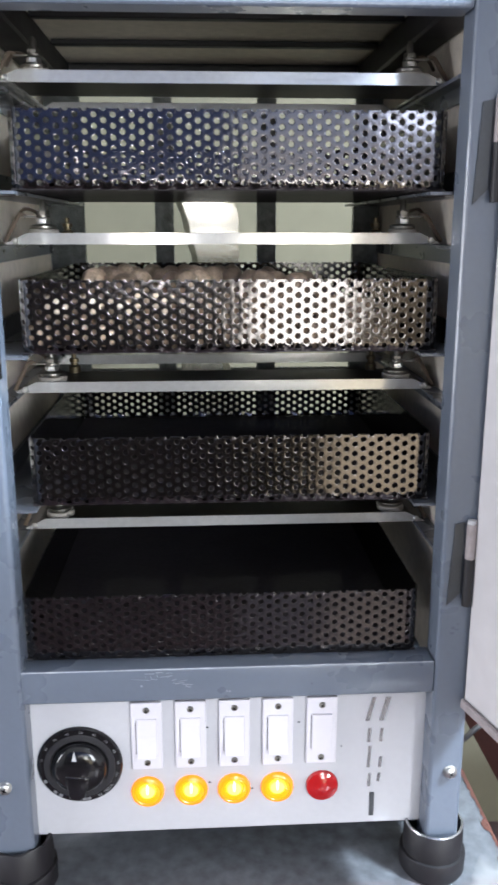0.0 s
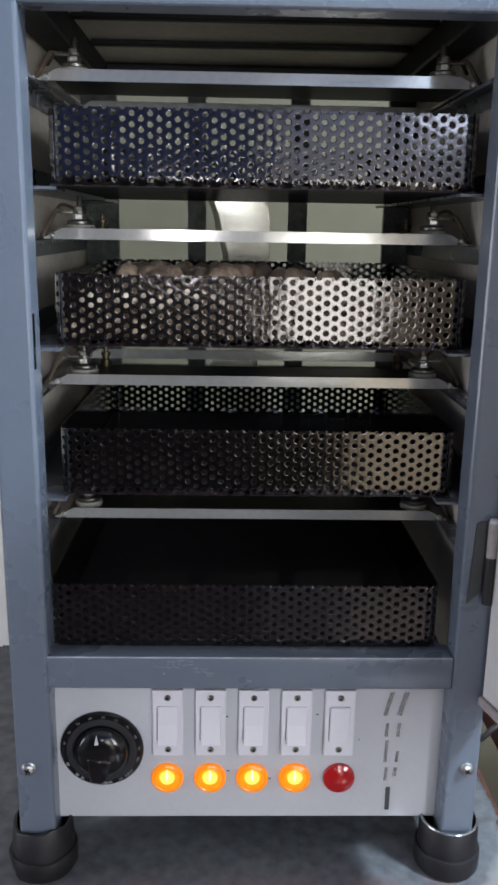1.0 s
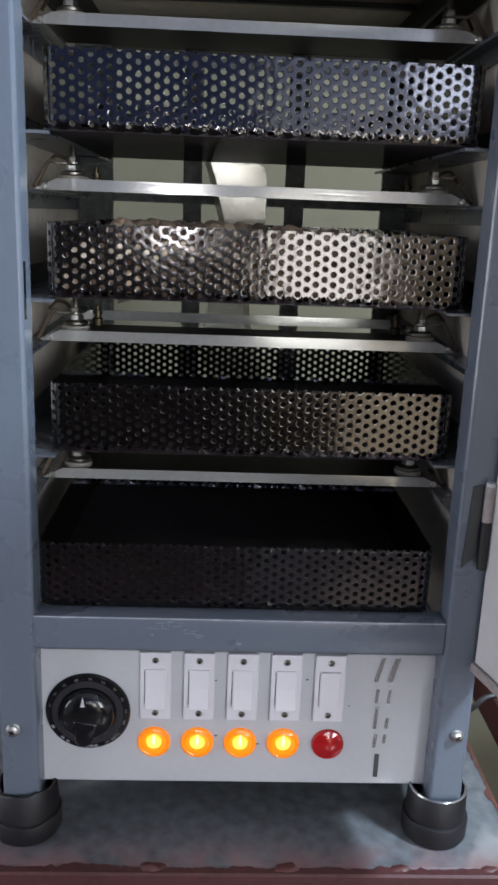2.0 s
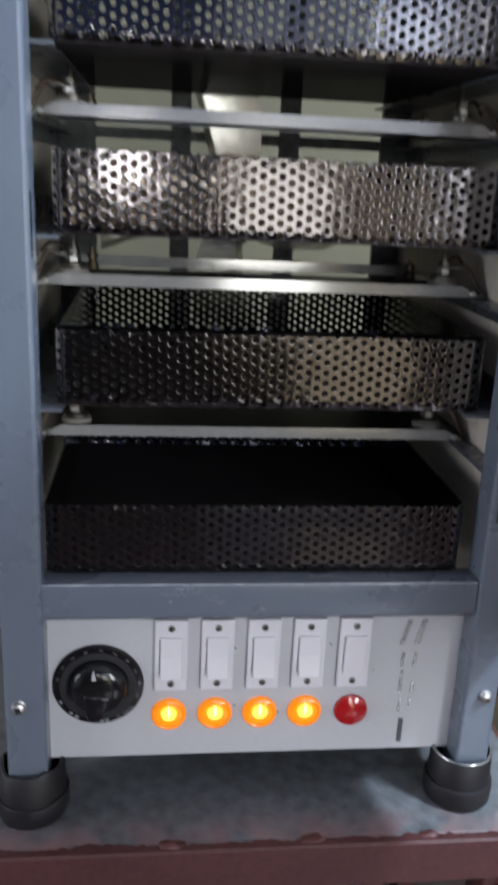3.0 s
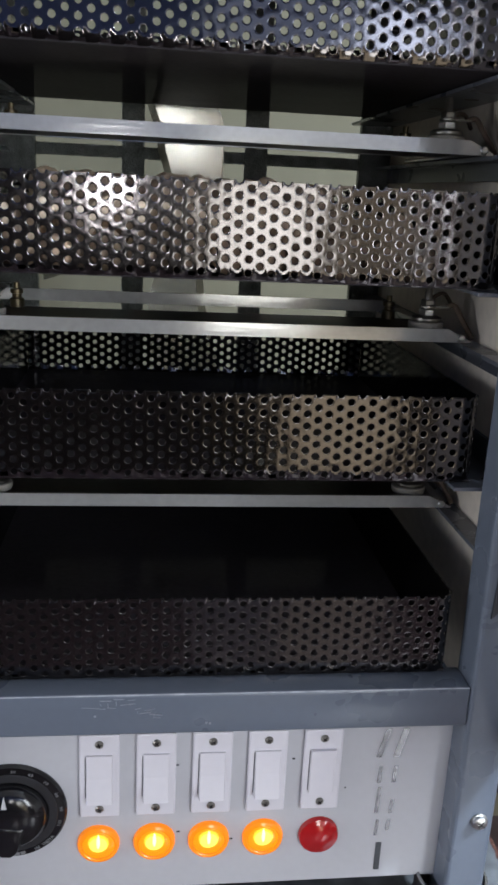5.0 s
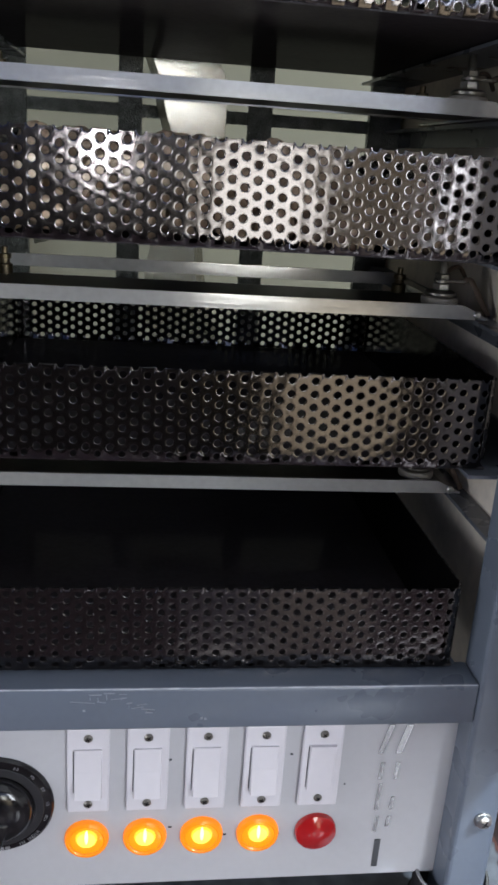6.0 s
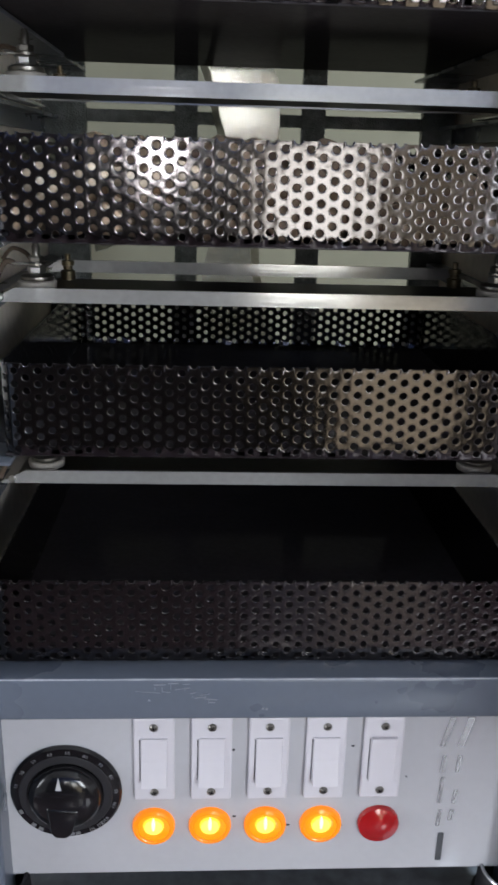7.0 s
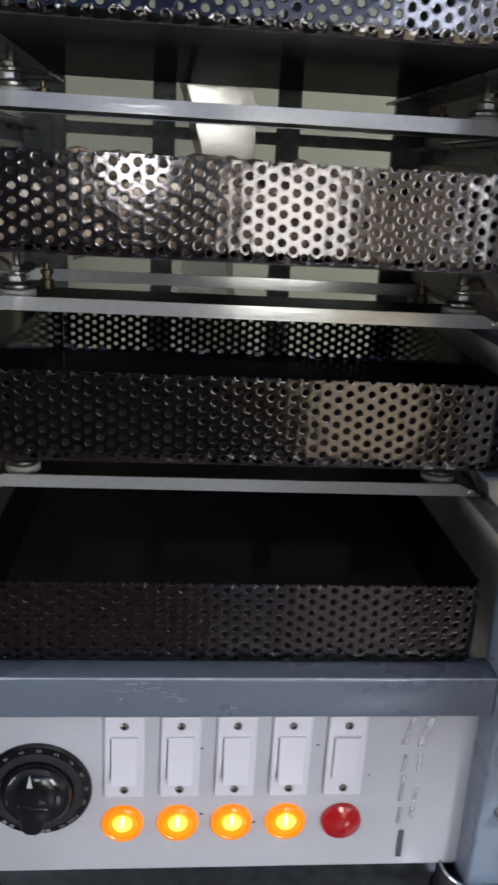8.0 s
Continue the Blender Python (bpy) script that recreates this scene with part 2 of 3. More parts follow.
def tube(points, radius, seg=8):
    """A round bar along a smooth line through the points."""
    bm = bmesh.new()
    pts = [Vector(p) for p in points]
    line = []
    for i in range(len(pts) - 1):
        p0, p1, p2, p3 = pts[max(i - 1, 0)], pts[i], pts[i + 1], pts[min(i + 2, len(pts) - 1)]
        for k in range(6):
            t = k / 6
            line.append(0.5 * (2 * p1 + (p2 - p0) * t + (2 * p0 - 5 * p1 + 4 * p2 - p3) * t * t + (3 * p1 - p0 - 3 * p2 + p3) * t ** 3))
    line.append(pts[-1])
    rings = []
    for i, p in enumerate(line):
        d = (line[min(i + 1, len(line) - 1)] - line[max(i - 1, 0)]).normalized()
        u = d.orthogonal().normalized() if not rings else (u - d * u.dot(d)).normalized()
        v = d.cross(u)
        rings.append([bm.verts.new(p + radius * (math.cos(2 * math.pi * k / seg) * u + math.sin(2 * math.pi * k / seg) * v)) for k in range(seg)])
    for a, b in zip(rings, rings[1:]):
        for k in range(seg):
            bm.faces.new((a[k], a[(k + 1) % seg], b[(k + 1) % seg], b[k]))
    bm.faces.new(rings[0])
    bm.faces.new(rings[-1])
    return bm


FRONT = Matrix.Rotation(radians(90), 4, "X")  # turns z into -y: things that face the viewer


def extrude_outline(outline, y0, y1):
    """A plate of an (x, z) outline between two depths."""
    bm = bmesh.new()
    a = [bm.verts.new((x, y0, z)) for x, z in outline]
    b = [bm.verts.new((x, y1, z)) for x, z in outline]
    bm.faces.new(a)
    bm.faces.new(b[::-1])
    for k in range(len(a)):
        j = (k + 1) % len(a)
        bm.faces.new((a[k], a[j], b[j], b[k]))
    return bm


# ---- the room ----
RX0, RX1, RY0, RY1, RZ1 = -2.0, 2.0, -2.7, 0.95, 1.9
solid("floor", box(RX0 - 0.2, RX1 + 0.2, RY0 - 0.2, RY1 + 0.2, FLOOR_Z - 0.1, FLOOR_Z), FLOORMAT, "dark red-brown cement floor of the room", "floor", kind="structure")
solid("ceiling", box(RX0 - 0.2, RX1 + 0.2, RY0 - 0.2, RY1 + 0.2, RZ1, RZ1 + 0.1), WHITEPAINT, "plain white painted ceiling", "ceiling", kind="structure")
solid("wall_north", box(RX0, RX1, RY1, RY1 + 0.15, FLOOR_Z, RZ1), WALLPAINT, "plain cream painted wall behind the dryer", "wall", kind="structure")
solid("wall_east", box(RX1, RX1 + 0.15, RY0, RY1 + 0.15, FLOOR_Z, RZ1), DULLPAINT, "plain dull painted side wall", "wall", kind="structure")
# opening cut for the added side fill light
west = bmesh.new()
add_box(west, RX0 - 0.15, RX0, RY0, -1.02, FLOOR_Z, RZ1)
add_box(west, RX0 - 0.15, RX0, -0.10, RY1 + 0.15, FLOOR_Z, RZ1)
add_box(west, RX0 - 0.15, RX0, -1.02, -0.10, FLOOR_Z, -0.02)
add_box(west, RX0 - 0.15, RX0, -1.02, -0.10, 0.92, RZ1)
solid("wall_west", west, DULLPAINT, "plain dull painted side wall with an added opening", "wall", kind="structure")
wall = bmesh.new()
DX0, DX1, DZ1 = 0.14, 1.07, 1.25
WX0, WX1, WZ0, WZ1 = -0.30, -0.12, 0.46, 0.66
# opening cut for the added far fill light
FX0, FX1, FZ0, FZ1 = 1.14, 1.72, 0.07, 1.30
add_box(wall, FX1, RX1 + 0.15, RY0 - 0.15, RY0, FLOOR_Z, RZ1)
add_box(wall, DX1, FX0, RY0 - 0.15, RY0, FLOOR_Z, RZ1)
add_box(wall, FX0, FX1, RY0 - 0.15, RY0, FLOOR_Z, FZ0)
add_box(wall, FX0, FX1, RY0 - 0.15, RY0, FZ1, RZ1)
add_box(wall, DX0, DX1, RY0 - 0.15, RY0, DZ1, RZ1)
add_box(wall, WX1, DX0, RY0 - 0.15, RY0, FLOOR_Z, RZ1)
add_box(wall, WX0, WX1, RY0 - 0.15, RY0, FLOOR_Z, WZ0)
add_box(wall, WX0, WX1, RY0 - 0.15, RY0, WZ1, RZ1)
add_box(wall, RX0 - 0.15, WX0, RY0 - 0.15, RY0, FLOOR_Z, RZ1)
solid("wall_south", wall, DARKWALL, "dark painted wall with an open doorway, a window and an added opening", "wall", kind="structure")

# unseen blue panel, added beside and over the doorway to tint the tray reflections
blue = bmesh.new()
add_box(blue, RX0, DX0, RY0 + 0.0005, RY0 + 0.0035, 0.68, RZ1)
add_box(blue, DX0 + 0.0005, FX1, RY0 + 0.0005, RY0 + 0.0035, 1.31, RZ1)
solid("blue_tint_panel", blue, BLUETINT, "unseen blue panel added on the doorway wall for tray reflections", "wall", kind="structure")

# ---- the dryer cabinet ----
CX = 0.004
IN, OUT = 0.1865, 0.2185  # half widths inside and outside the posts
YF, YB = -0.023, 0.465
Z_TOP, Z_OPEN = 0.800, 0.759
cab = thing("food_dryer_cabinet", "slate-grey painted steel tray dryer cabinet with open door", "cabinet", at=(CX, 0, 0))
PW = OUT - IN
for sx in (-1, 1):
    for y0 in (YF, YB - PW):
        x0, x1 = sorted((sx * IN, sx * OUT))
        x1 = x1 + 0.0025 if sx < 0 else x1
        part("post", box(x0, x1, y0, y0 + PW, 0.0, Z_TOP + 0.06, 0.0035, 3), SLATE, cab)
for y0, y1 in ((YF + 0.001, YF + 0.030), (YB - 0.03, YB - 0.001)):
    part("bottom_rail", box(-IN, IN, y0, y1, 0.188, 0.2200, 0.0022, 3), SLATE, cab, smooth=True)
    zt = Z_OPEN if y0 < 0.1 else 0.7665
    # the front rail is slate, the rear one black
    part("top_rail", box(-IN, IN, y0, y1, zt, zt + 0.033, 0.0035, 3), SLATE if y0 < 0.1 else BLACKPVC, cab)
# pale strip along the bevel: the rail's edge highlight, put in as colour
edge = bmesh.new()
for i in range(60):
    x0, x1 = -IN + 0.001 + (2 * IN - 0.002) * i / 60, -IN + 0.001 + (2 * IN - 0.002) * (i + 1) / 60
    w = 0.00035 + 0.00045 * max(0.0, noise.noise(Vector((x0 * 60, 3, 0)))) + 0.0003 * max(0.0, noise.noise(Vector((x0 * 14, 7, 0))))
    add_box(edge, x0, x1, -w, w, -0.00012, 0.00012, m=Matrix.Translation((0, YF + 0.00165, 0.21935)) @ Matrix.Rotation(radians(45), 4, "X"))
part("edge_highlight", edge, EDGELIGHT, cab, "pale strip painted as the highlight along the rail's edge")
part("base_plate", box(-IN, IN, YF + 0.032, YB - 0.032, 0.200, 0.207), SLATE, cab)
SIDE = OUT - 0.004  # inner face of the lining
for sx in (-1, 1):
    x0, x1 = sorted((sx * SIDE, sx * (SIDE + 0.004)))
    part("side_board", box(x0, x1, YF + PW + 0.002, YB - PW - 0.002, 0.04, 0.86), CREAM, cab, "cream inner lining board")
part("roof_board", box(-OUT + 0.002, OUT - 0.002, YF + 0.034, YB + 0.010, 0.800, 0.808), CREAM, cab, "cream inner lining board")
# black, darker than the slate frame, to keep the corners under the roof dark
for sx in (-1, 1):
    x0, x1 = sorted((sx * 0.180, sx * (SIDE - 0.001)))
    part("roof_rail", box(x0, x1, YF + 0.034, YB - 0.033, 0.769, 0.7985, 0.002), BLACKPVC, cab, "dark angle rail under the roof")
for y in (0.176, 0.300):
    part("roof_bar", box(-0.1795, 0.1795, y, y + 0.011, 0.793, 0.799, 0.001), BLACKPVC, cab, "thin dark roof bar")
part("top_sheet", box(-OUT, OUT, YF - 0.001, YB + 0.001, 0.862, 0.866), SLATE, cab)
for x0, x1 in ((-0.079, -0.055), (0.054, 0.079)):
    part("back_bar", box(x0, x1, 0.4375, 0.4435, 0.22, 0.766), HAMMER, cab, "hammered dark grey flat bar")
for z0, z1 in ((0.5810, 0.5935), (0.40, 0.413)):
    part("back_bar", box(-IN, IN, 0.4445, 0.4505, z0, z1), HAMMER, cab, "hammered dark grey flat bar")
for sx, w in ((-1, 0.018), (1, 0.008)):
    x0, x1 = sorted((sx * (IN - w), sx * (IN + 0.026)))
    part("back_post", box(x0, x1, 0.421, 0.4305, 0.22, 0.766), HAMMER, cab)

# unseen sheet, added so the back behind the lowest tray stays dark
part("back_sheet", box(-IN, IN, 0.4515, 0.4550, 0.22, 0.342), HAMMER, cab, "unseen dark sheet added to keep the lower back dark")

# side rails that carry heaters and trays, level by level
HEATERS = (0.7305, 0.5910, 0.4515, 0.3125)
TRAYS = (0.631, 0.497, 0.361, 0.2208)
for sx in (-1, 1):
    for h in HEATERS:
        b = bmesh.new()
        x0, x1 = sorted((sx * (SIDE - 0.004), sx * (SIDE - 0.001)))
        add_box(b, x0, x1, 0.014, YB - PW - 0.003, h - 0.0225, h - 0.006)
        x0, x1 = sorted((sx * (SIDE - 0.018), sx * (SIDE - 0.004)))
        add_box(b, x0, x1, 0.014, YB - PW - 0.003, h - 0.009, h - 0.006)
        part("side_rail", b, RAILTONE, cab)
    for z in TRAYS[:3]:
        b = bmesh.new()
        x0, x1 = sorted((sx * (SIDE - 0.046), sx * (SIDE - 0.004)))
        add_box(b, x0, x1, 0.012, YB - PW - 0.003, z - 0.0040, z - 0.0015)
        x0, x1 = sorted((sx * (SIDE - 0.004), sx * (SIDE - 0.001)))
        add_box(b, x0, x1, 0.012, YB - PW - 0.003, z - 0.004, z + 0.019)
        part("tray_runner", b, RAILTONE, cab)

# chipped and scratched paint on the front rail
rs = random.Random(21)
def chip(x0, x1, z0, z1):
    turn = Matrix.Translation(((x0 + x1) / 2, 0, (z0 + z1) / 2)) @ Matrix.Rotation(rs.uniform(-0.22, 0.22), 4, "Y") @ Matrix.Translation((-(x0 + x1) / 2, 0, -(z0 + z1) / 2))
    part("paint_chip", add_box(bmesh.new(), x0, x1, YF + 0.0006, YF + 0.0012, z0, z1, m=turn), CHIP, cab, "bare scratch in the paint")


for x, z, w in ((-0.083, 0.2085, 0.016), (-0.071, 0.2140, 0.008), (-0.066, 0.2085, 0.006), (-0.0615, 0.2150, 0.007), (-0.057, 0.2110, 0.010), (-0.052, 0.2145, 0.005),
                (-0.047, 0.2075, 0.004), (-0.044, 0.2040, 0.008), (-0.0405, 0.2065, 0.007), (-0.0375, 0.2025, 0.009), (-0.034, 0.2000, 0.004)):
    chip(x - 0.005, x - 0.005 + w, z + 0.0015, z + 0.0015 + rs.uniform(0.0003, 0.0007))
for x, z, h in ((-0.0705, 0.2105, 0.005), (-0.0655, 0.2090, 0.006), (-0.0600, 0.2105, 0.005), (-0.0505, 0.2100, 0.005), (-0.0345, 0.2000, 0.006), (-0.0455, 0.2040, 0.003)):
    chip(x - 0.005, x - 0.0046, z + 0.0015, z + 0.0015 + h * rs.uniform(0.3, 0.8))
for x, z in ((-0.0035, 0.1960), (-0.080, 0.2030), (-0.0010, 0.1955)):
    chip(x, x + 0.0016, z, z + 0.0016)

# control panel
part("control_panel", box(-0.188, 0.188, 0.0, 0.003, 0.034, 0.1755, 0.0006), PANEL, cab, "off-white sheet metal control panel")


def screw(parent, x, y, z, r=0.0032, mat=ZINC, turn=0.0):
    b = lathe([(r, 0), (r, r * 0.25), (r * 0.7, r * 0.55), (0, r * 0.62)], Matrix.Translation((x, y, z)) @ FRONT, 14)
    s = part("screw", b, mat, parent, "", True)
    cross = Matrix.Translation((x, y - r * 0.62, z)) @ Matrix.Rotation(turn, 4, "Y")
    b = add_box(bmesh.new(), -r * 0.6, r * 0.6, -0.0001, 0.0002, -r * 0.12, r * 0.12, m=cross)
    add_box(b, -r * 0.12, r * 0.12, -0.00015, 0.0002, -r * 0.6, r * 0.6, m=cross)
    return s, b


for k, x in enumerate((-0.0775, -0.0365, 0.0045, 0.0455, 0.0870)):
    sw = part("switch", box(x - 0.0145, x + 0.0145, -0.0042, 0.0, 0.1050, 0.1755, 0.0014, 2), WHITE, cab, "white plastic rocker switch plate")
    lean = -1 if k == 4 else 1  # four stand pressed one way, the last the other
    rise = [0.0016 + (0.0030 if lean > 0 else 0.0010) * (0.5 - lean * i / 12) ** 2 + ((0.0018 if lean > 0 else 0.0005) * max(0.0, -lean * i / 6)) for i in range(-6, 7)]
    b = bmesh.new()
    rows = []
    for i, out in zip(range(-6, 7), rise):
        z = 0.1400 + 0.019 * i / 6
        rows.append([b.verts.new((x + u, y, z)) for u, y in ((-0.0095, -0.003), (-0.0094, -0.0042 - 0.7 * out), (-0.0089, -0.0042 - out), (0.0089, -0.0042 - out), (0.0094, -0.0042 - 0.7 * out), (0.0095, -0.003))])
    for lower, upper in zip(rows, rows[1:]):
        for j in range(5):
            b.faces.new((lower[j], lower[j + 1], upper[j + 1], upper[j]))
    b.faces.new(rows[0][::-1])
    b.faces.new(rows[-1])
    part("rocker", b, WHITE, sw)
    # dark strip painted as the shade in the gap left of the rocker
    part("gap_shade_strip", box(x - 0.0104, x - 0.0098, -0.0044, -0.0038, 0.1225, 0.1575), DIALGREY, sw, "dark strip for the shade in the gap beside the rocker")
    for z in (0.1680, 0.1125):
        s, b = screw(sw, x, -0.0043, z, 0.0031, ZINC, random.uniform(0, 1.5))
        part("screw_slot", b, BLACK, sw)

for k, x in enumerate((-0.0785, -0.0370, 0.0040, 0.0455, 0.0890)):
    m = Matrix.Translation((x, 0.0, 0.0790)) @ FRONT
    lit = k < 4
    lamp = part("indicator_lamp", lathe([(0.0158, 0), (0.0158, 0.002), (0.0150, 0.0038), (0.0130, 0.0046)] + ([(0.0120, 0.0040)] if lit else [(0.008, 0.0068), (0, 0.0076)]), m, 32),
                AMBER if lit else RED, cab, "glowing amber indicator lamp" if lit else "unlit red indicator lamp", True)
    if lit:
        part("lens", lathe([(0.0120, 0.0036), (0.0108, 0.0042), (0.007, 0.0046), (0, 0.0048)], m, 28), AMBERCORE, lamp, "bright yellow lens", True)
        up = Matrix.Translation((0, 0, 0.0017)) @ m  # the bulb sits a little above the middle
        part("glow", lathe([(0.0086, 0.0043), (0.0060, 0.0049), (0, 0.0050)], up, 20), AMBERMID, lamp, "bright middle of the lens", True)
        part("inner_glow", lathe([(0.0066, 0.0049), (0.0040, 0.0052), (0, 0.0053)], up, 20), AMBERINNER, lamp, "yellow heart of the lens", True)
        wedge = extrude_outline([(x + 0.0013 * math.cos(a * math.pi / 7), 0.0835 + 0.0056 * math.sin(a * math.pi / 7)) for a in range(14)], -0.0058, -0.0042)
        part("filament_glow", wedge, AMBERGLOW, lamp, "white-hot glint in the lens", True)

for x, z, w in ((-0.018, 0.1450, 0.0022), (-0.0165, 0.0855, 0.0026), (0.0235, 0.0770, 0.0030), (0.0685, 0.1475, 0.0022), (-0.0470, 0.1080, 0.0016), (0.0640, 0.0760, 0.0020), (0.1105, 0.1200, 0.0012)):
    part("speck", box(x - CX, x - CX + w, -0.0008, 0.0002, z, z + 0.0011, 0.0002), DARKPRINT, cab, "dark speck on the panel")

# dial
DX, DZ = -0.141, 0.111
m = Matrix.Translation((DX, 0, DZ)) @ FRONT
dial = part("dial", lathe([(0.0400, 0), (0.0400, 0.0015), (0.0385, 0.0032), (0.030, 0.0040), (0.028, 0.0040)], m, 64), BLACK, cab, "black regulator dial with white marks", True)
knob = lathe([(0.0268, 0.0030), (0.0266, 0.0065), (0.0250, 0.0105), (0.0208, 0.0140), (0.0125, 0.0162), (0, 0.0168)], m, 48)
part("knob", knob, BLACK, dial, "glossy black domed knob", True)
b = lathe([(0.0335, 0.0040), (0.0330, 0.0046), (0.0275, 0.0046), (0.0270, 0.0040)], m, 64)
part("skirt", b, DIALGREY, dial, "dull grey ring", True)
grip = extrude_outline([(-0.0150, -0.002), (0.0150, -0.002), (0.0095, -0.0245), (0.0050, -0.0290), (-0.0050, -0.0290), (-0.0095, -0.0245)], -0.0176, -0.003)
for v in grip.verts:
    if v.co.y < -0.01:
        v.co.x *= 0.8
        v.co.y += 0.0008 * (-v.co.z / 0.029)
bmesh.ops.bevel(grip, geom=list(grip.edges), offset=0.0026, segments=3, affect="EDGES", profile=0.5)
bmesh.ops.transform(grip, matrix=Matrix.Translation((DX, 0, DZ)) @ Matrix.Rotation(radians(6), 4, "Y"), verts=grip.verts)
part("grip", grip, BLACK, dial, "", True)
b = bmesh.new()
b.faces.new([b.verts.new((DX + x, y, DZ + z)) for x, y, z in ((-0.0048, -0.0164, 0.0140), (-0.0006, -0.0164, 0.0140), (-0.0030, -0.0132, 0.0228))])
part("pointer", b, PRINT, dial, "white pointer mark")


def text_mesh(body, size, m, mat, parent, name="lettering", depth=0.0002, shear=0.0, label=""):
    c = bpy.data.curves.new(name, "FONT")
    c.body, c.size, c.align_x, c.align_y, c.extrude, c.shear = body, size, "CENTER", "CENTER", depth, shear
    tmp = bpy.data.objects.new(name, c)
    me = bpy.data.meshes.new_from_object(tmp)
    bpy.data.objects.remove(tmp)
    me.transform(m)
    me.materials.append(mat)
    ob = new(name, me)
    ob.parent = parent
    if label:
        ob["label"] = label
    return ob


for x0, z0, x1, z1, w, lean in ((0.133, 0.147, 0.1365, 0.172, 0.004, 0.006), (0.146, 0.147, 0.1495, 0.172, 0.005, 0.006), (0.1355, 0.124, 0.139, 0.139, 0.003, 0.001),
                                (0.147, 0.124, 0.150, 0.139, 0.003, 0.001), (0.136, 0.096, 0.1395, 0.120, 0.003, 0.001), (0.147, 0.096, 0.150, 0.108, 0.003, 0.001),
                                (0.137, 0.075, 0.140, 0.090, 0.003, 0.001), (0.146, 0.080, 0.149, 0.090, 0.003, 0.001)):
    mark = bmesh.new()
    vs = [mark.verts.new((x, -0.0006, z)) for x, z in ((x0 - CX, z0), (x0 - CX + w, z0), (x0 - CX + w + lean, z1), (x0 - CX + lean, z1))]
    mark.faces.new(vs)
    part("printed_mark", mark, GREYPRINT, cab, "grey printed upright mark")
part("printed_mark", box(0.1400 - CX, 0.1445 - CX, -0.0007, -0.0002, 0.042, 0.068), DARKPRINT, cab, "dark printed bar")

UP = Matrix.Rotation(radians(90), 4, "X")  # letters lie in x, y; this stands them up facing -y

def dial_word(word, mid, size, radius):
    """Printed characters round the dial, centred on an angle in degrees."""
    step = math.degrees(size * 0.62 / radius)
    top = mid > 0 and mid < 180
    for k, ch in enumerate(word):
        if ch == " ":
            continue
        off = (k - (len(word) - 1) / 2) * step
        a = radians(mid - off if top else mid + off)
        turn = math.pi / 2 - a if top else -math.pi / 2 - a
        mm = Matrix.Translation((DX + radius * math.cos(a), -0.0040, DZ + radius * math.sin(a))) @ Matrix.Rotation(turn, 4, "Y") @ UP
        text_mesh(ch, size, mm, DIALPRINT, dial, "printed_character", 0.0001)


for k in range(10):
    dial_word(str(10 * (k + 1)), 168 - 20.5 * k, 0.0033, 0.0358)
dial_word("IN INDIA", 310, 0.0038, 0.0362)
b = bmesh.new()
for a in (205, 228, 238, 268, 275, 282):
    mm = Matrix.Translation((DX + 0.036 * math.cos(radians(a)), 0, DZ + 0.036 * math.sin(radians(a)))) @ Matrix.Rotation(-math.pi / 2 - radians(a), 4, "Y")
    add_box(b, -0.0018, 0.0018, -0.0042, -0.0036, -0.0012, 0.0012, m=mm)
part("print_bars", b, DIALPRINT, dial, "white printed bars")

# bolts on the front legs
for sx in (-1, 1):
    b = lathe([(0.0066, 0), (0.0066, 0.0012), (0.0058, 0.0016), (0.0054, 0.0038), (0.0036, 0.0050), (0, 0.0054)], Matrix.Translation((sx * 0.2065, YF, 0.105)) @ FRONT, 20)
    bolt = part("bolt", b, BOLTZINC, cab, "bright zinc bolt head", True)
    b = bmesh.new()
    for turn in (0.5, 0.5 + math.pi / 2):
        add_box(b, -0.0030, 0.0030, YF - 0.0057, YF - 0.0044, -0.0006, 0.0006, m=Matrix.Translation((sx * 0.2065, 0, 0.105)) @ Matrix.Rotation(turn, 4, "Y"))
    part("slot", b, BLACK, bolt)

# black pipe-cap feet
for sx in (-1, 1):
    for y in (YF + PW / 2 + 0.004, YB - PW / 2):
        m = Matrix.Translation((sx * 0.2005, y, TABLE_Z))
        foot = part("foot", lathe([(0, 0.0), (0.0295, 0.0), (0.0318, 0.004), (0.0322, 0.020), (0.0316, 0.0225), (0.0290, 0.0230), (0.0285, 0.0515), (0.0278, 0.0525), (0.0258, 0.0525), (0.0255, 0.0155), (0, 0.0155)], m, 40), BLACKPVC, cab, "black plastic pipe-cap foot", True)
        if sx < 0 and y < 0.1:  # this one is a sagging, wrinkled boot
            for v in foot.data.vertices:
                k = noise.noise(v.co * 55) + 0.5 * noise.noise(v.co * 140)
                v.co.x += 0.0022 * k
                v.co.y += 0.0016 * k
                v.co.z += 0.0045 * k * max(0.0, (v.co.z - TABLE_Z) / 0.05)
            continue
        if y < 0.1:
            part("worn_rim", lathe([(0.0284, 0.0519), (0.0277, 0.0531), (0.0262, 0.0531)], m, 40), GREYPRINT, foot, "pale worn rim", True)

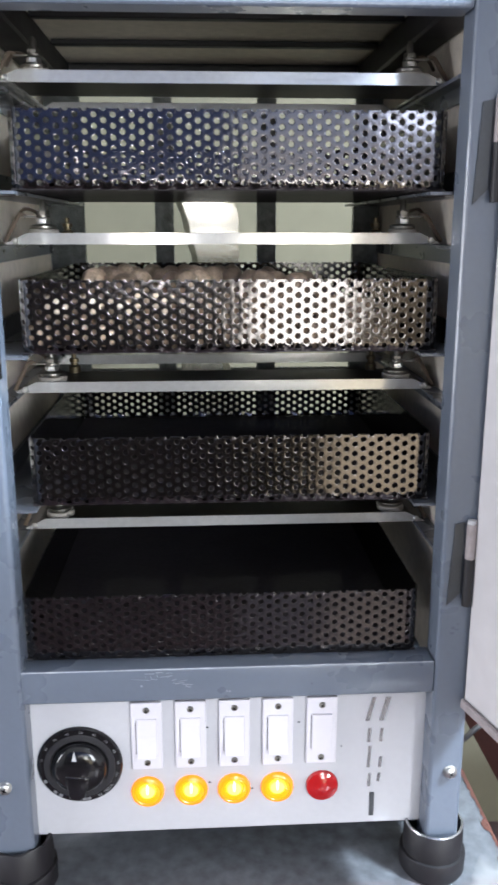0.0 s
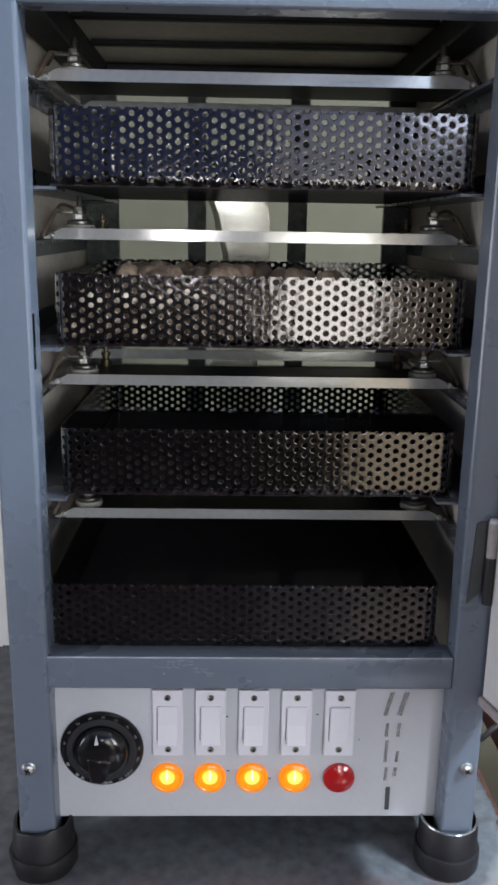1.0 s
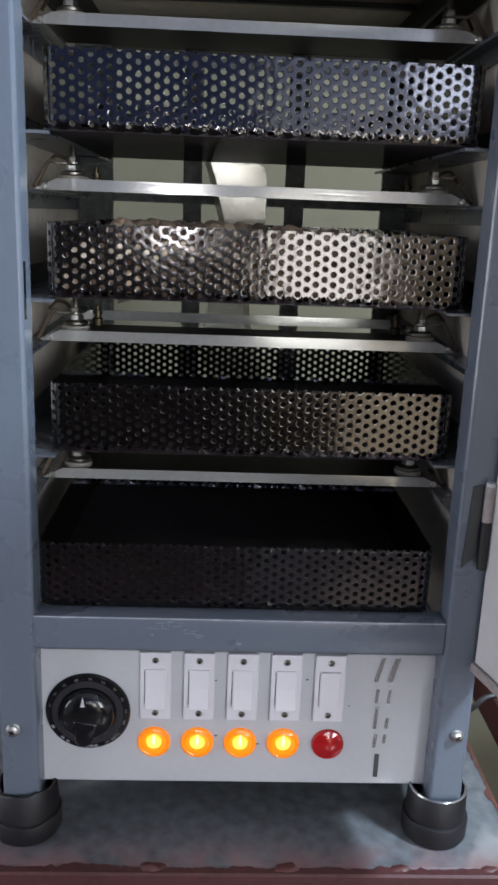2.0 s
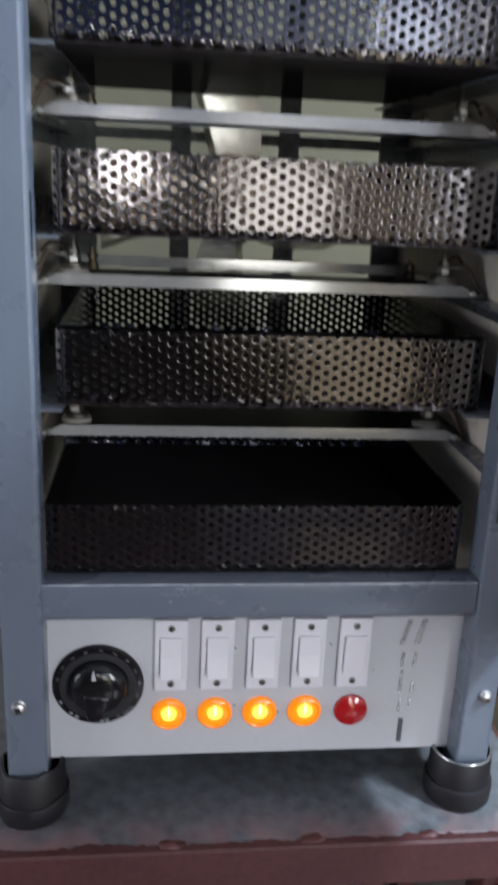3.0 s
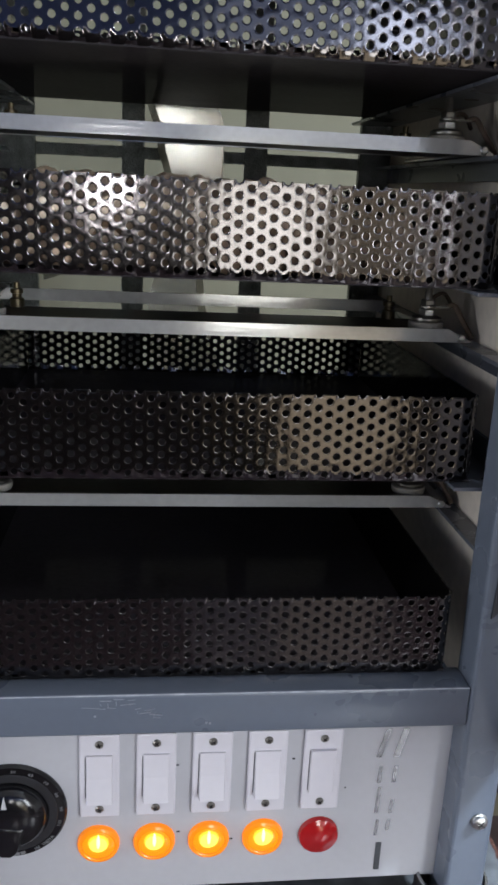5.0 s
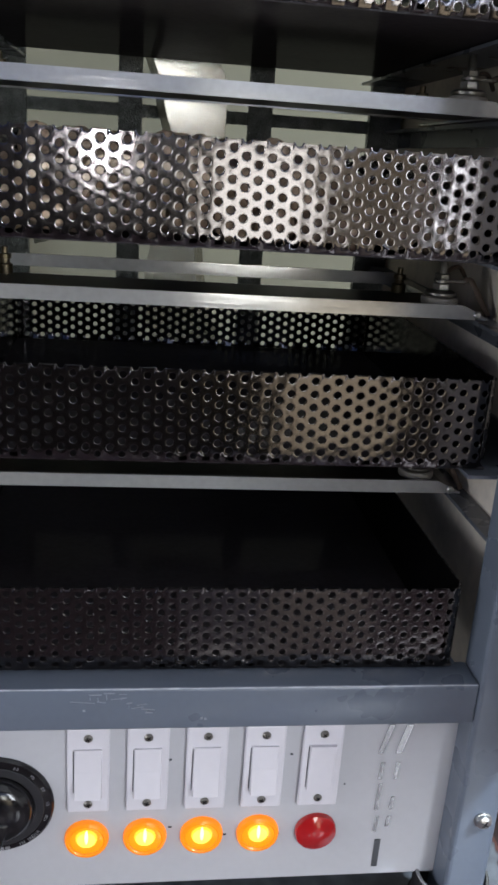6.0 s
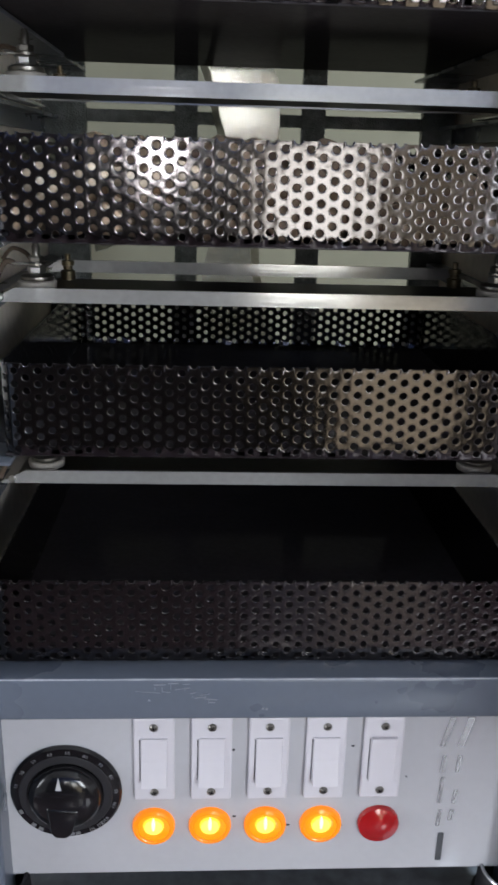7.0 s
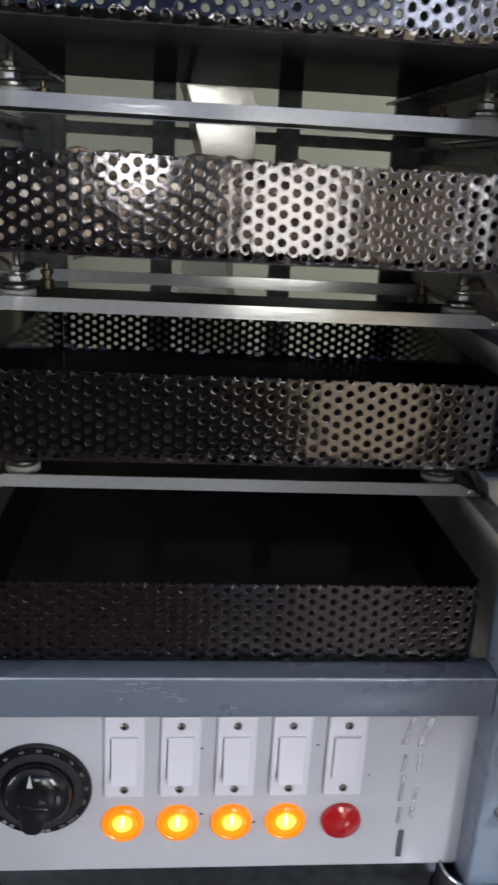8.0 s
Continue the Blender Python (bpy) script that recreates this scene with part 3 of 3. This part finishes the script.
# door, swung open
door = part("door", box(0.004, 0.430, 0.0, 0.018, 0.178, 0.800, 0.002), DOORPAINT, cab, "pale grey door swung open")
door.matrix_basis = Matrix.Translation((OUT - 0.0070, YF - 0.002, 0)) @ Matrix.Rotation(radians(-75), 4, "Z")
# the folded lip is darker than the door's face
part("door_lip", box(0.006, 0.428, -0.005, -0.0005, 0.1785, 0.1875, 0.0012), LIPPAINT, door, "darker folded lower edge")
for z in (0.318, 0.660):
    at = Matrix.Translation((OUT - 0.0095, YF - 0.0062, z))
    hinge = part("hinge", lathe([(0, -0.040), (0.0045, -0.040), (0.0045, 0.004), (0, 0.004)], at, 12), BLACKPVC, cab, "black hinge barrel", True)
    part("upper_barrel", lathe([(0, 0.0042), (0.0044, 0.0042), (0.0044, 0.036), (0, 0.036)], at, 12), LIPPAINT, hinge, "pale painted upper barrel", True)
    part("hinge_pin", lathe([(0, 0.0362), (0.0042, 0.0362), (0.0036, 0.0395), (0, 0.0400)], at, 10), PRINT, hinge, "pale hinge pin end", True)
    # dark slanted plate: the shadow by the hinge, put in as shape and colour
    shadow_plate = extrude_outline([(OUT - 0.0260, z - 0.042), (OUT - 0.0140, z - 0.030), (OUT - 0.0140, z + 0.036), (OUT - 0.0225, z + 0.034)], YF - 0.0016, YF - 0.0002)
    part("shadow_plate", shadow_plate, HINGESHADE, hinge, "dark plate painted as the shadow beside the hinge")
part("catch_slot", box(-IN - 0.0005, -IN + 0.0030, YF + 0.004, YF + 0.010, 0.482, 0.528), BLACK, cab, "dark catch slot in the post")


# ---- heating plates ----
def heating_plate(z, low=-0.0075):
    """A plate at height z, whose rear strip reaches down to low."""
    h = thing("heating_plate", "flat steel heating plate with bright edges between trays", "heater", "heating plates", at=(0.007, 0, z))
    y0, y1, hw = 0.108, 0.298, 0.2035
    part("sheet", box(-hw + 0.012, hw - 0.012, y0 + 0.0035, 0.205, -0.0032, -0.0010), PLATE, h)
    out = [(-hw, -0.0046), (-hw + 0.020, 0.0050), (hw - 0.020, 0.0050), (hw, -0.0046), (hw - 0.002, -0.0052), (-hw + 0.002, -0.0052)]
    part("front_strip", extrude_outline(out, y0, y0 + 0.003), STEEL, h, "bright brushed steel front edge")
    out = [(-hw + 0.003, low), (-hw + 0.020, 0.0035), (hw - 0.020, 0.0035), (hw - 0.003, low)]
    part("back_strip", extrude_outline(out, y1 - 0.003, y1), STEEL, h, "bright brushed steel rear edge")
    for sx in (-1, 1):
        part("end_strip", box(*sorted((sx * (hw - 0.014), sx * (hw - 0.002))), y0 + 0.0035, y1 - 0.0035, -0.0050, -0.0034), STEEL, h)
        part("screw", lathe([(0.0030, 0), (0.0030, 0.0010), (0.0020, 0.0022), (0, 0.0025)], Matrix.Translation((sx * (hw - 0.0095), y0 - 0.0004, -0.0018)) @ FRONT, 10), BRIGHTZINC, h, "bright screw head", True)
        x = sx * 0.1710
        base = Matrix.Translation((x, 0.128, 0.0035))
        stud = part("terminal", lathe([(0.0036, -0.001), (0.0036, 0.0150), (0.0030, 0.0155), (0.0030, 0.0290), (0.0026, 0.0296), (0.0022, 0.0318), (0, 0.0320)], base, 12), ZINC, h, "threaded terminal stud", True)
        part("washer", lathe([(0.0030, -0.001), (0.0135, -0.001), (0.0140, 0.0004), (0.0140, 0.0040), (0.0132, 0.0048), (0.0030, 0.0048)], base, 24), PORCELAIN, stud, "grey mica washer", True)
        part("washer", lathe([(0.0030, 0.0050), (0.0118, 0.0050), (0.0122, 0.0058), (0.0120, 0.0078), (0.0095, 0.0092), (0.0030, 0.0096)], base, 24), ZINC, stud, "dull steel washer", True)
        part("nut", lathe([(0.0030, 0.0098), (0.0062, 0.0098), (0.0066, 0.0106), (0.0066, 0.0140), (0.0060, 0.0148), (0.0030, 0.0148)], base, 6), BRIGHTZINC, stud, "bright hexagon nut")
        part("nut", lathe([(0.0030, 0.0178), (0.0056, 0.0178), (0.0058, 0.0184), (0.0058, 0.0212), (0.0052, 0.0220), (0.0030, 0.0220)], base, 6), ZINC, stud, "dull hexagon nut")
        lug = lathe([(0.0034, 0.0155), (0.0062, 0.0155), (0.0062, 0.0172), (0.0034, 0.0172)], base, 16)
        add_box(lug, x + min(0, sx) * 0.018 + (0.005 if sx > 0 else 0), x + max(0, sx) * 0.018 - (0.005 if sx < 0 else 0), 0.1258, 0.1302, 0.0191, 0.0205)
        part("cable_lug", lug, ZINC, stud, "dull cable lug")
        part("wire", tube([(x + sx * 0.016, 0.128, 0.0199), (x + sx * 0.022, 0.127, 0.0210), (x + sx * 0.028, 0.122, 0.0100), (x + sx * 0.0335, 0.112, -0.003)], 0.0021), WIRE, h, "brown sleeved wire")
        part("wire", tube([(x + sx * 0.004, 0.134, 0.0195), (x + sx * 0.012, 0.150, 0.0250), (x + sx * 0.024, 0.160, 0.0270), (x + sx * 0.034, 0.170, 0.0180)], 0.0017), WIRE, h, "brown sleeved wire")
        part("rear_terminal", lathe([(0.0060, -0.002), (0.0060, 0.006), (0.0038, 0.007), (0.0038, 0.010), (0.0052, 0.0105), (0.0052, 0.0140), (0.0024, 0.0145), (0.0024, 0.0195), (0, 0.0200)], Matrix.Translation((sx * 0.1600, 0.200, 0)), 12), AGEDBRASS, h, "aged brass terminal nut", True)
    return h


plate = heating_plate(HEATERS[0])
heating_plate(HEATERS[1], 0.0004)
for z in HEATERS[2:]:
    copy_thing(plate, Matrix.Translation((0.007, 0, z)))


# ---- perforated trays ----
PITCH, HOLE = 0.0087, 0.0023


def perforated(w, h, blind, thick=0.0006):
    """A sheet from (0, 0) to (w, h) in x, z at y = 0 with staggered round holes, dished round each hole; the top edge is cut through a row of holes."""
    col, r = PITCH * 0.866, HOLE
    n = max(1, int((w - 0.007) / col))
    off = (w - n * col) / 2
    rows = max(1, int((h - 0.002) / PITCH))
    voff = (h - rows * PITCH) / 2
    rings = ((1.48, 0.0), (1.13, 0.00001), (1.08, 0.00004), (1.035, 0.00014), (1.0, 0.0005), (1.0, thick + 0.0003))
    verts, faces, lips = [], [], set()

    def put(x, y, z):
        verts.append((x, y, z))
        return len(verts) - 1

    def hole(outer, cx, cz, start, steps, closed):
        before = outer
        for level, (size, depth) in enumerate(rings):
            ring = [put(cx + r * size * math.cos(start + k * math.pi / 4), 0.2 * depth if blind else depth, cz + r * size * math.sin(start + k * math.pi / 4)) for k in range(steps)]
            for k in range(steps if closed else steps - 1):
                e = (k + 1) % steps
                if level > 3:
                    lips.add(len(faces))
                faces.append([before[k], before[e], ring[e], ring[k]])
            before = ring
            if blind and level == 4:
                faces.append(ring)
                break

    def brim(xa, xb):
        faces.append([put(xa, 0, h), put(xb, 0, h), put(xb, thick + 0.0003, h), put(xa, thick + 0.0003, h)])

    for i in range(n):
        x0 = off + i * col
        cx = x0 + col / 2
        odd = i % 2
        base = voff - PITCH / 2 if odd else voff
        for j in range(rows + odd):
            a = base + j * PITCH
            b, cz = a + PITCH, a + PITCH / 2
            hole([put(x0, 0, a), put(cx, 0, a), put(x0 + col, 0, a), put(x0 + col, 0, cz), put(x0 + col, 0, b), put(cx, 0, b), put(x0, 0, b), put(x0, 0, cz)],
                 cx, cz, math.pi * 1.25, 8, True)
        if odd:
            brim(x0, x0 + col)
        else:  # a plain hem below, a row of half holes along the top edge
            faces.append([put(x0, 0, 0), put(x0 + col, 0, 0), put(x0 + col, 0, base), put(x0, 0, base)])
            hole([put(x0, 0, h), put(x0, 0, h - base), put(cx, 0, h - base), put(x0 + col, 0, h - base), put(x0 + col, 0, h)], cx, h, math.pi, 5, False)
            brim(x0, cx - r)
            brim(cx + r, x0 + col)
    for a, b in ((0.0, off), (w - off, w)):
        faces.append([put(a, 0, 0), put(b, 0, 0), put(b, 0, h), put(a, 0, h)])
        brim(a, b)
    return verts, faces, lips


def sheet(name, length, place, parent, worn=True):
    """A perforated wall of the tray, laid along its line by place(along, depth, up)."""
    v, f, lips = perforated(length, TH, not worn)
    raw = bpy.data.meshes.new(name)
    raw.from_pydata([place(*p) for p in v], [], f)
    # open-holed walls take the second steel round their holes
    for k in lips if worn else ():
        raw.polygons[k].material_index = 1
    weld = bmesh.new()
    weld.from_mesh(raw)
    bmesh.ops.remove_doubles(weld, verts=weld.verts, dist=0.00002)
    bpy.data.meshes.remove(raw)
    wall = part(name, weld, TRAY, parent, smooth=True)
    wall.data.materials.append(HOLELIP)
    return wall


TW, TD, TH, TR = 0.358, 0.352, 0.062, 0.010  # width, depth, height and corner radius


def cross_wall(y0, flip):
    """The front (flip 1) or back (flip -1) wall, which turns round both corners; its lower edge rolls in to the floor."""
    arc, flat = math.pi / 2 * TR, TW - 2 * TR

    def place(along, depth, up):
        d = depth + flip * 0.0016 * max(0.0, 1 - up / 0.0040) ** 1.5
        side = -1 if along < arc else 1 if along > arc + flat else 0
        turn = (arc - along if side < 0 else along - arc - flat if side > 0 else 0.0) / TR
        x = side * (flat / 2 + TR * math.sin(turn)) if side else along - arc - flat / 2
        return (x - side * flip * math.sin(turn) * d, y0 + flip * TR * (1 - math.cos(turn)) + math.cos(turn) * d, up)

    return flat + 2 * arc, place


def tray():
    t = thing("perforated_tray", "empty dark glossy perforated steel drying tray", "tray", "drying trays", at=(0.009, 0.019, TRAYS[0]))
    sheet("front_wall", *cross_wall(0, 1), t)
    sheet("back_wall", *cross_wall(TD, -1), t)
    for sx in (-1, 1):
        sheet("side_wall", TD - 2 * TR, lambda along, depth, up: (sx * (TW / 2 - 0.0013 + depth), TR + along, up), t, False)
    part("bottom", box(-TW / 2 + 0.0004, TW / 2 - 0.0004, 0.0030, TD - 0.0030, -0.0006, 0.0010, 0.0005), TRAYFLOOR, t, "plain dark glossy tray floor")
    return t


first = tray()
trays = [first] + [copy_thing(first, Matrix.Translation((0.009, 0.019, z))) for z in TRAYS[1:3]]
trays.append(copy_thing(first, Matrix.Translation((-0.001, -0.003, TRAYS[3]))))  # the lowest rests on the front rail
for ob in (trays[1],):
    ob["label"] = "dark glossy perforated steel tray filled with brown nuts"

# ---- nuts in the second tray ----
rng = random.Random(4)
nut_meshes = []
for k in range(5):
    b = bmesh.new()
    bmesh.ops.create_icosphere(b, subdivisions=3, radius=0.0132)
    for v in b.verts:
        n = noise.noise(v.co * 90 + Vector((k * 7, 0, 0)))
        v.co *= 1 + 0.07 * n + 0.05 * noise.noise(v.co * 200 + Vector((k, 3, 1)))
        v.co.z *= 0.86
        v.co.x *= 1.08
        v.co.y *= 1 - 0.10 * math.exp(-(v.co.z / 0.002) ** 2)
    nut_meshes.append(finish(b, "nut", NUTSKIN, True))
for layer in range(3):
    for i in range(12):
        for j in range(9):
            x = -0.160 + 0.0262 * i + rng.uniform(-0.004, 0.004) + (0.013 if (j + layer) % 2 else 0)
            y = 0.036 + 0.0258 * j + rng.uniform(-0.004, 0.004) + 0.013 * (layer % 2)
            heap = 1 - abs(x + 0.03) / 0.115  # the heap lies towards one side
            if x > 0.158 or (layer == 1 and (heap < -0.25 or rng.random() < 0.12)) or (layer == 2 and (heap < 0.02 or y < 0.11 or rng.random() < 0.45)):
                continue
            ob = new("nut", nut_meshes[rng.randrange(5)])
            ob.matrix_basis = Matrix.Translation((0.009 + x, y, TRAYS[1] + 0.0135 + layer * 0.0180 + rng.uniform(0, 0.003))) @ Euler((rng.uniform(-3, 3), rng.uniform(-3, 3), rng.uniform(-3, 3))).to_matrix().to_4x4()
            tagged(ob, "round brown wrinkled nut drying in the tray", "nut", "nuts in the tray")

# ---- fan in the open back ----
FX, FZ = -0.006, 0.498
fan = thing("circulation_fan", "four-bladed bright metal fan in the open back", "fan", at=(FX, 0.413, FZ))
fan.rotation_euler.z = -0.075
part("hub", lathe([(0.030, -0.012), (0.029, -0.004), (0.020, 0.006), (0.010, 0.009), (0.006, 0.010), (0.006, 0.014), (0, 0.014)], FRONT, 32), BLACKPVC, fan, "dark fan hub", True)
part("motor", lathe([(0, -0.050), (0.040, -0.050), (0.042, -0.044), (0.042, -0.014), (0.034, -0.012)], FRONT, 32), BLACKPVC, fan, "black fan motor", True)
# one edge of a blade runs straight, the other leans out towards the tip; the tip's corner is clipped
BLADE = ((0.024, -0.012, 0.026), (0.045, -0.014, 0.033), (0.067, -0.016, 0.0375), (0.092, -0.024, 0.037), (0.112, -0.028, 0.0365), (0.126, -0.033, 0.034), (0.140, -0.039, 0.027), (0.152, -0.043, 0.017))
for k in range(4):
    b = bmesh.new()
    rows = []
    for r, lo, hi in BLADE:
        line = [b.verts.new((lo - 0.0085, 0.14 * lo + 0.0075 - 0.040 * (r - 0.09), r))]  # the folded-back edge
        for j in range(9):
            x = lo + (hi - lo) * j / 8
            line.append(b.verts.new((x, 0.14 * x + 0.35 * (x - 0.004) ** 2 - 0.040 * (r - 0.09) + 0.0005 * math.sin(r * 42 + x * 30), r)))
        rows.append(line)
    for p, q in zip(rows, rows[1:]):
        for j in range(9):
            b.faces.new((p[j], p[j + 1], q[j + 1], q[j]))
    bmesh.ops.solidify(b, geom=b.faces[:], thickness=0.0014)
    blade = part("blade", b, FOIL, fan, "bright metal fan blade", True)
    blade.matrix_basis = Matrix.Rotation(math.pi / 2 * k + 0.02, 4, "Y")

# ---- the table under the dryer ----
table = thing("steel_table", "red oxide painted steel table with a worn pale top", "table", at=(0, 0, TABLE_Z))
TX0, TX1, TY0, TY1 = -0.36, 0.283, -0.066, 0.56
part("tabletop", box(TX0 + 0.004, TX1 - 0.001, TY0 + 0.010, TY1 - 0.004, -0.012, 0.0, 0.002), TABLETOP, table, "worn pale grey painted sheet top")
part("front_apron", box(TX0, TX1, TY0, TY0 + 0.0095, -0.046, 0.0006, 0.002), OXIDE, table)
part("back_apron", box(TX0, TX1, TY1 - 0.003, TY1 + 0.003, -0.046, -0.0015, 0.002), OXIDE, table)
part("side_apron", box(TX1 - 0.0115, TX1 - 0.002, TY0 + 0.010, TY1 - 0.004, -0.046, -0.0125, 0.002), OXIDEPLAIN, table)
part("side_apron", box(TX0, TX0 + 0.003, TY0 + 0.010, TY1 - 0.004, -0.046, -0.0015, 0.002), OXIDE, table)
rr = random.Random(9)


def ragged(points):
    """A thin film of paint between pairs of outer and inner points."""
    b = bmesh.new()
    prev = None
    for outer, inner in points:
        pair = [b.verts.new((*outer, 0.0008)), b.verts.new((*inner, 0.0008))]
        if prev:
            b.faces.new((prev[0], pair[0], pair[1], prev[1]))
        prev = pair
    return b


def wear(u, v):
    """How far the paint reaches in along an edge: broad tongues, small bites and grain."""
    return (0.012 * max(0.0, noise.noise(Vector((u * 11, 5, v))) - 0.05) + 0.007 * max(0.0, noise.noise(Vector((u * 38, 0, v)))) + 0.003 * noise.noise(Vector((u * 130, 2, v)))
            + rr.uniform(0, 0.0010))


front = [(TX0 + (TX1 - TX0) * i / 399, 0.004 + wear(TX0 + (TX1 - TX0) * i / 399, 3)) for i in range(400)]
part("paint_edge", ragged([((x, TY0 + 0.0022), (x, TY0 + 0.004 + max(0.0, d))) for x, d in front]), OXIDE, table, "ragged red oxide paint along the edge")
side = [(TY0 + 0.014 + (TY1 - TY0 - 0.03) * i / 299, 0.0025 + wear(TY0 + (TY1 - TY0) * i / 299, 9)) for i in range(300)]
part("paint_edge", ragged([((TX1 - 0.0012, y), (TX1 - 0.0014 - max(0.0, d), y)) for y, d in side]), RUST, table, "ragged rusty paint along the edge")
for x in (TX0 + 0.03, TX1 - 0.062):
    for y in (TY0 + 0.012, TY1 - 0.05):
        part("leg", box(x, x + 0.045, y, y + 0.035, FLOOR_Z - TABLE_Z, -0.0125, 0.002), OXIDEPLAIN, table)

# lumps of weld and rust along the front edge
for x, r in ((-0.072, 0.0085), (0.054, 0.0080), (0.160, 0.0065), (0.245, 0.0055), (-0.240, 0.007)):
    b = bmesh.new()
    bmesh.ops.create_icosphere(b, subdivisions=2, radius=r, matrix=Matrix.Translation((x, TY0 + 0.009, 0.0)) @ Matrix.Diagonal((1.5, 0.8, 0.4, 1)))
    for v in b.verts:
        v.co += Vector((1.6, 1, 0.6)) * 0.0030 * noise.noise(v.co * 160)
    part("weld_lump", b, OXIDEPLAIN, table, "rough rusty weld lump", True)
part("front_post", box(0.104, 0.125, TY0 + 0.010, TY0 + 0.030, FLOOR_Z - TABLE_Z, -0.0125, 0.002), OXIDEPLAIN, table)
part("inner_leg", box(0.060, 0.101, TY0 + 0.120, TY0 + 0.150, FLOOR_Z - TABLE_Z, -0.0125, 0.002), OXIDEPLAIN, table)
b = bmesh.new()
bmesh.ops.create_icosphere(b, subdivisions=2, radius=0.011, matrix=Matrix.Translation((0.246, TY0 + 0.004, -0.070)) @ Matrix.Diagonal((1.0, 0.7, 1.2, 1)))
for v in b.verts:
    v.co += Vector((1, 1, 1)) * 0.003 * noise.noise(v.co * 120)
part("tied_knot", b, KNOT, table, "grubby tied knot on the leg", True)

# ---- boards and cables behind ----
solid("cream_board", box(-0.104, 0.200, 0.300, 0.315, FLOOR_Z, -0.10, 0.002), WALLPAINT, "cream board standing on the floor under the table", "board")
solid("lilac_board", box(-0.335, -0.110, 0.300, 0.315, FLOOR_Z, -0.10, 0.002), LILAC, "pale lilac board standing on the floor under the table", "board")
solid("power_cable", tube([(0.225, 0.20, TABLE_Z + 0.004), (0.240, 0.14, TABLE_Z + 0.030), (0.262, 0.10, 0.052), (0.285, 0.10, 0.071), (0.325, 0.11, 0.060), (0.36, 0.13, 0.010), (0.40, 0.16, TABLE_Z + 0.008)], 0.0033), BLACKPVC,
      "black rubber power cable looping onto the stand", "cable", smooth=True)

# ---- second table ----
bench = thing("steel_stand", "worn red-brown painted steel stand beside the table", "stand", at=(0, 0, TABLE_Z))
part("top", box(0.3485, 0.90, -0.30, 0.56, -0.006, 0.004, 0.002), OXIDE, bench)
part("edge_rail", box(0.340, 0.3475, -0.30, 0.56, -0.046, 0.004, 0.002), OXIDEPLAIN, bench)
for x in (0.350, 0.86):
    for y in (-0.29, 0.50):
        part("leg", box(x, x + 0.035, y, y + 0.035, FLOOR_Z - TABLE_Z, -0.0065, 0.002), OXIDEPLAIN, bench)

# ---- white board at the back ----
solid("white_board", box(-0.62, -0.343, 0.44, 0.46, -0.130, 0.80, 0.003), WHITEPAINT, "white painted board standing behind the dryer", "board")
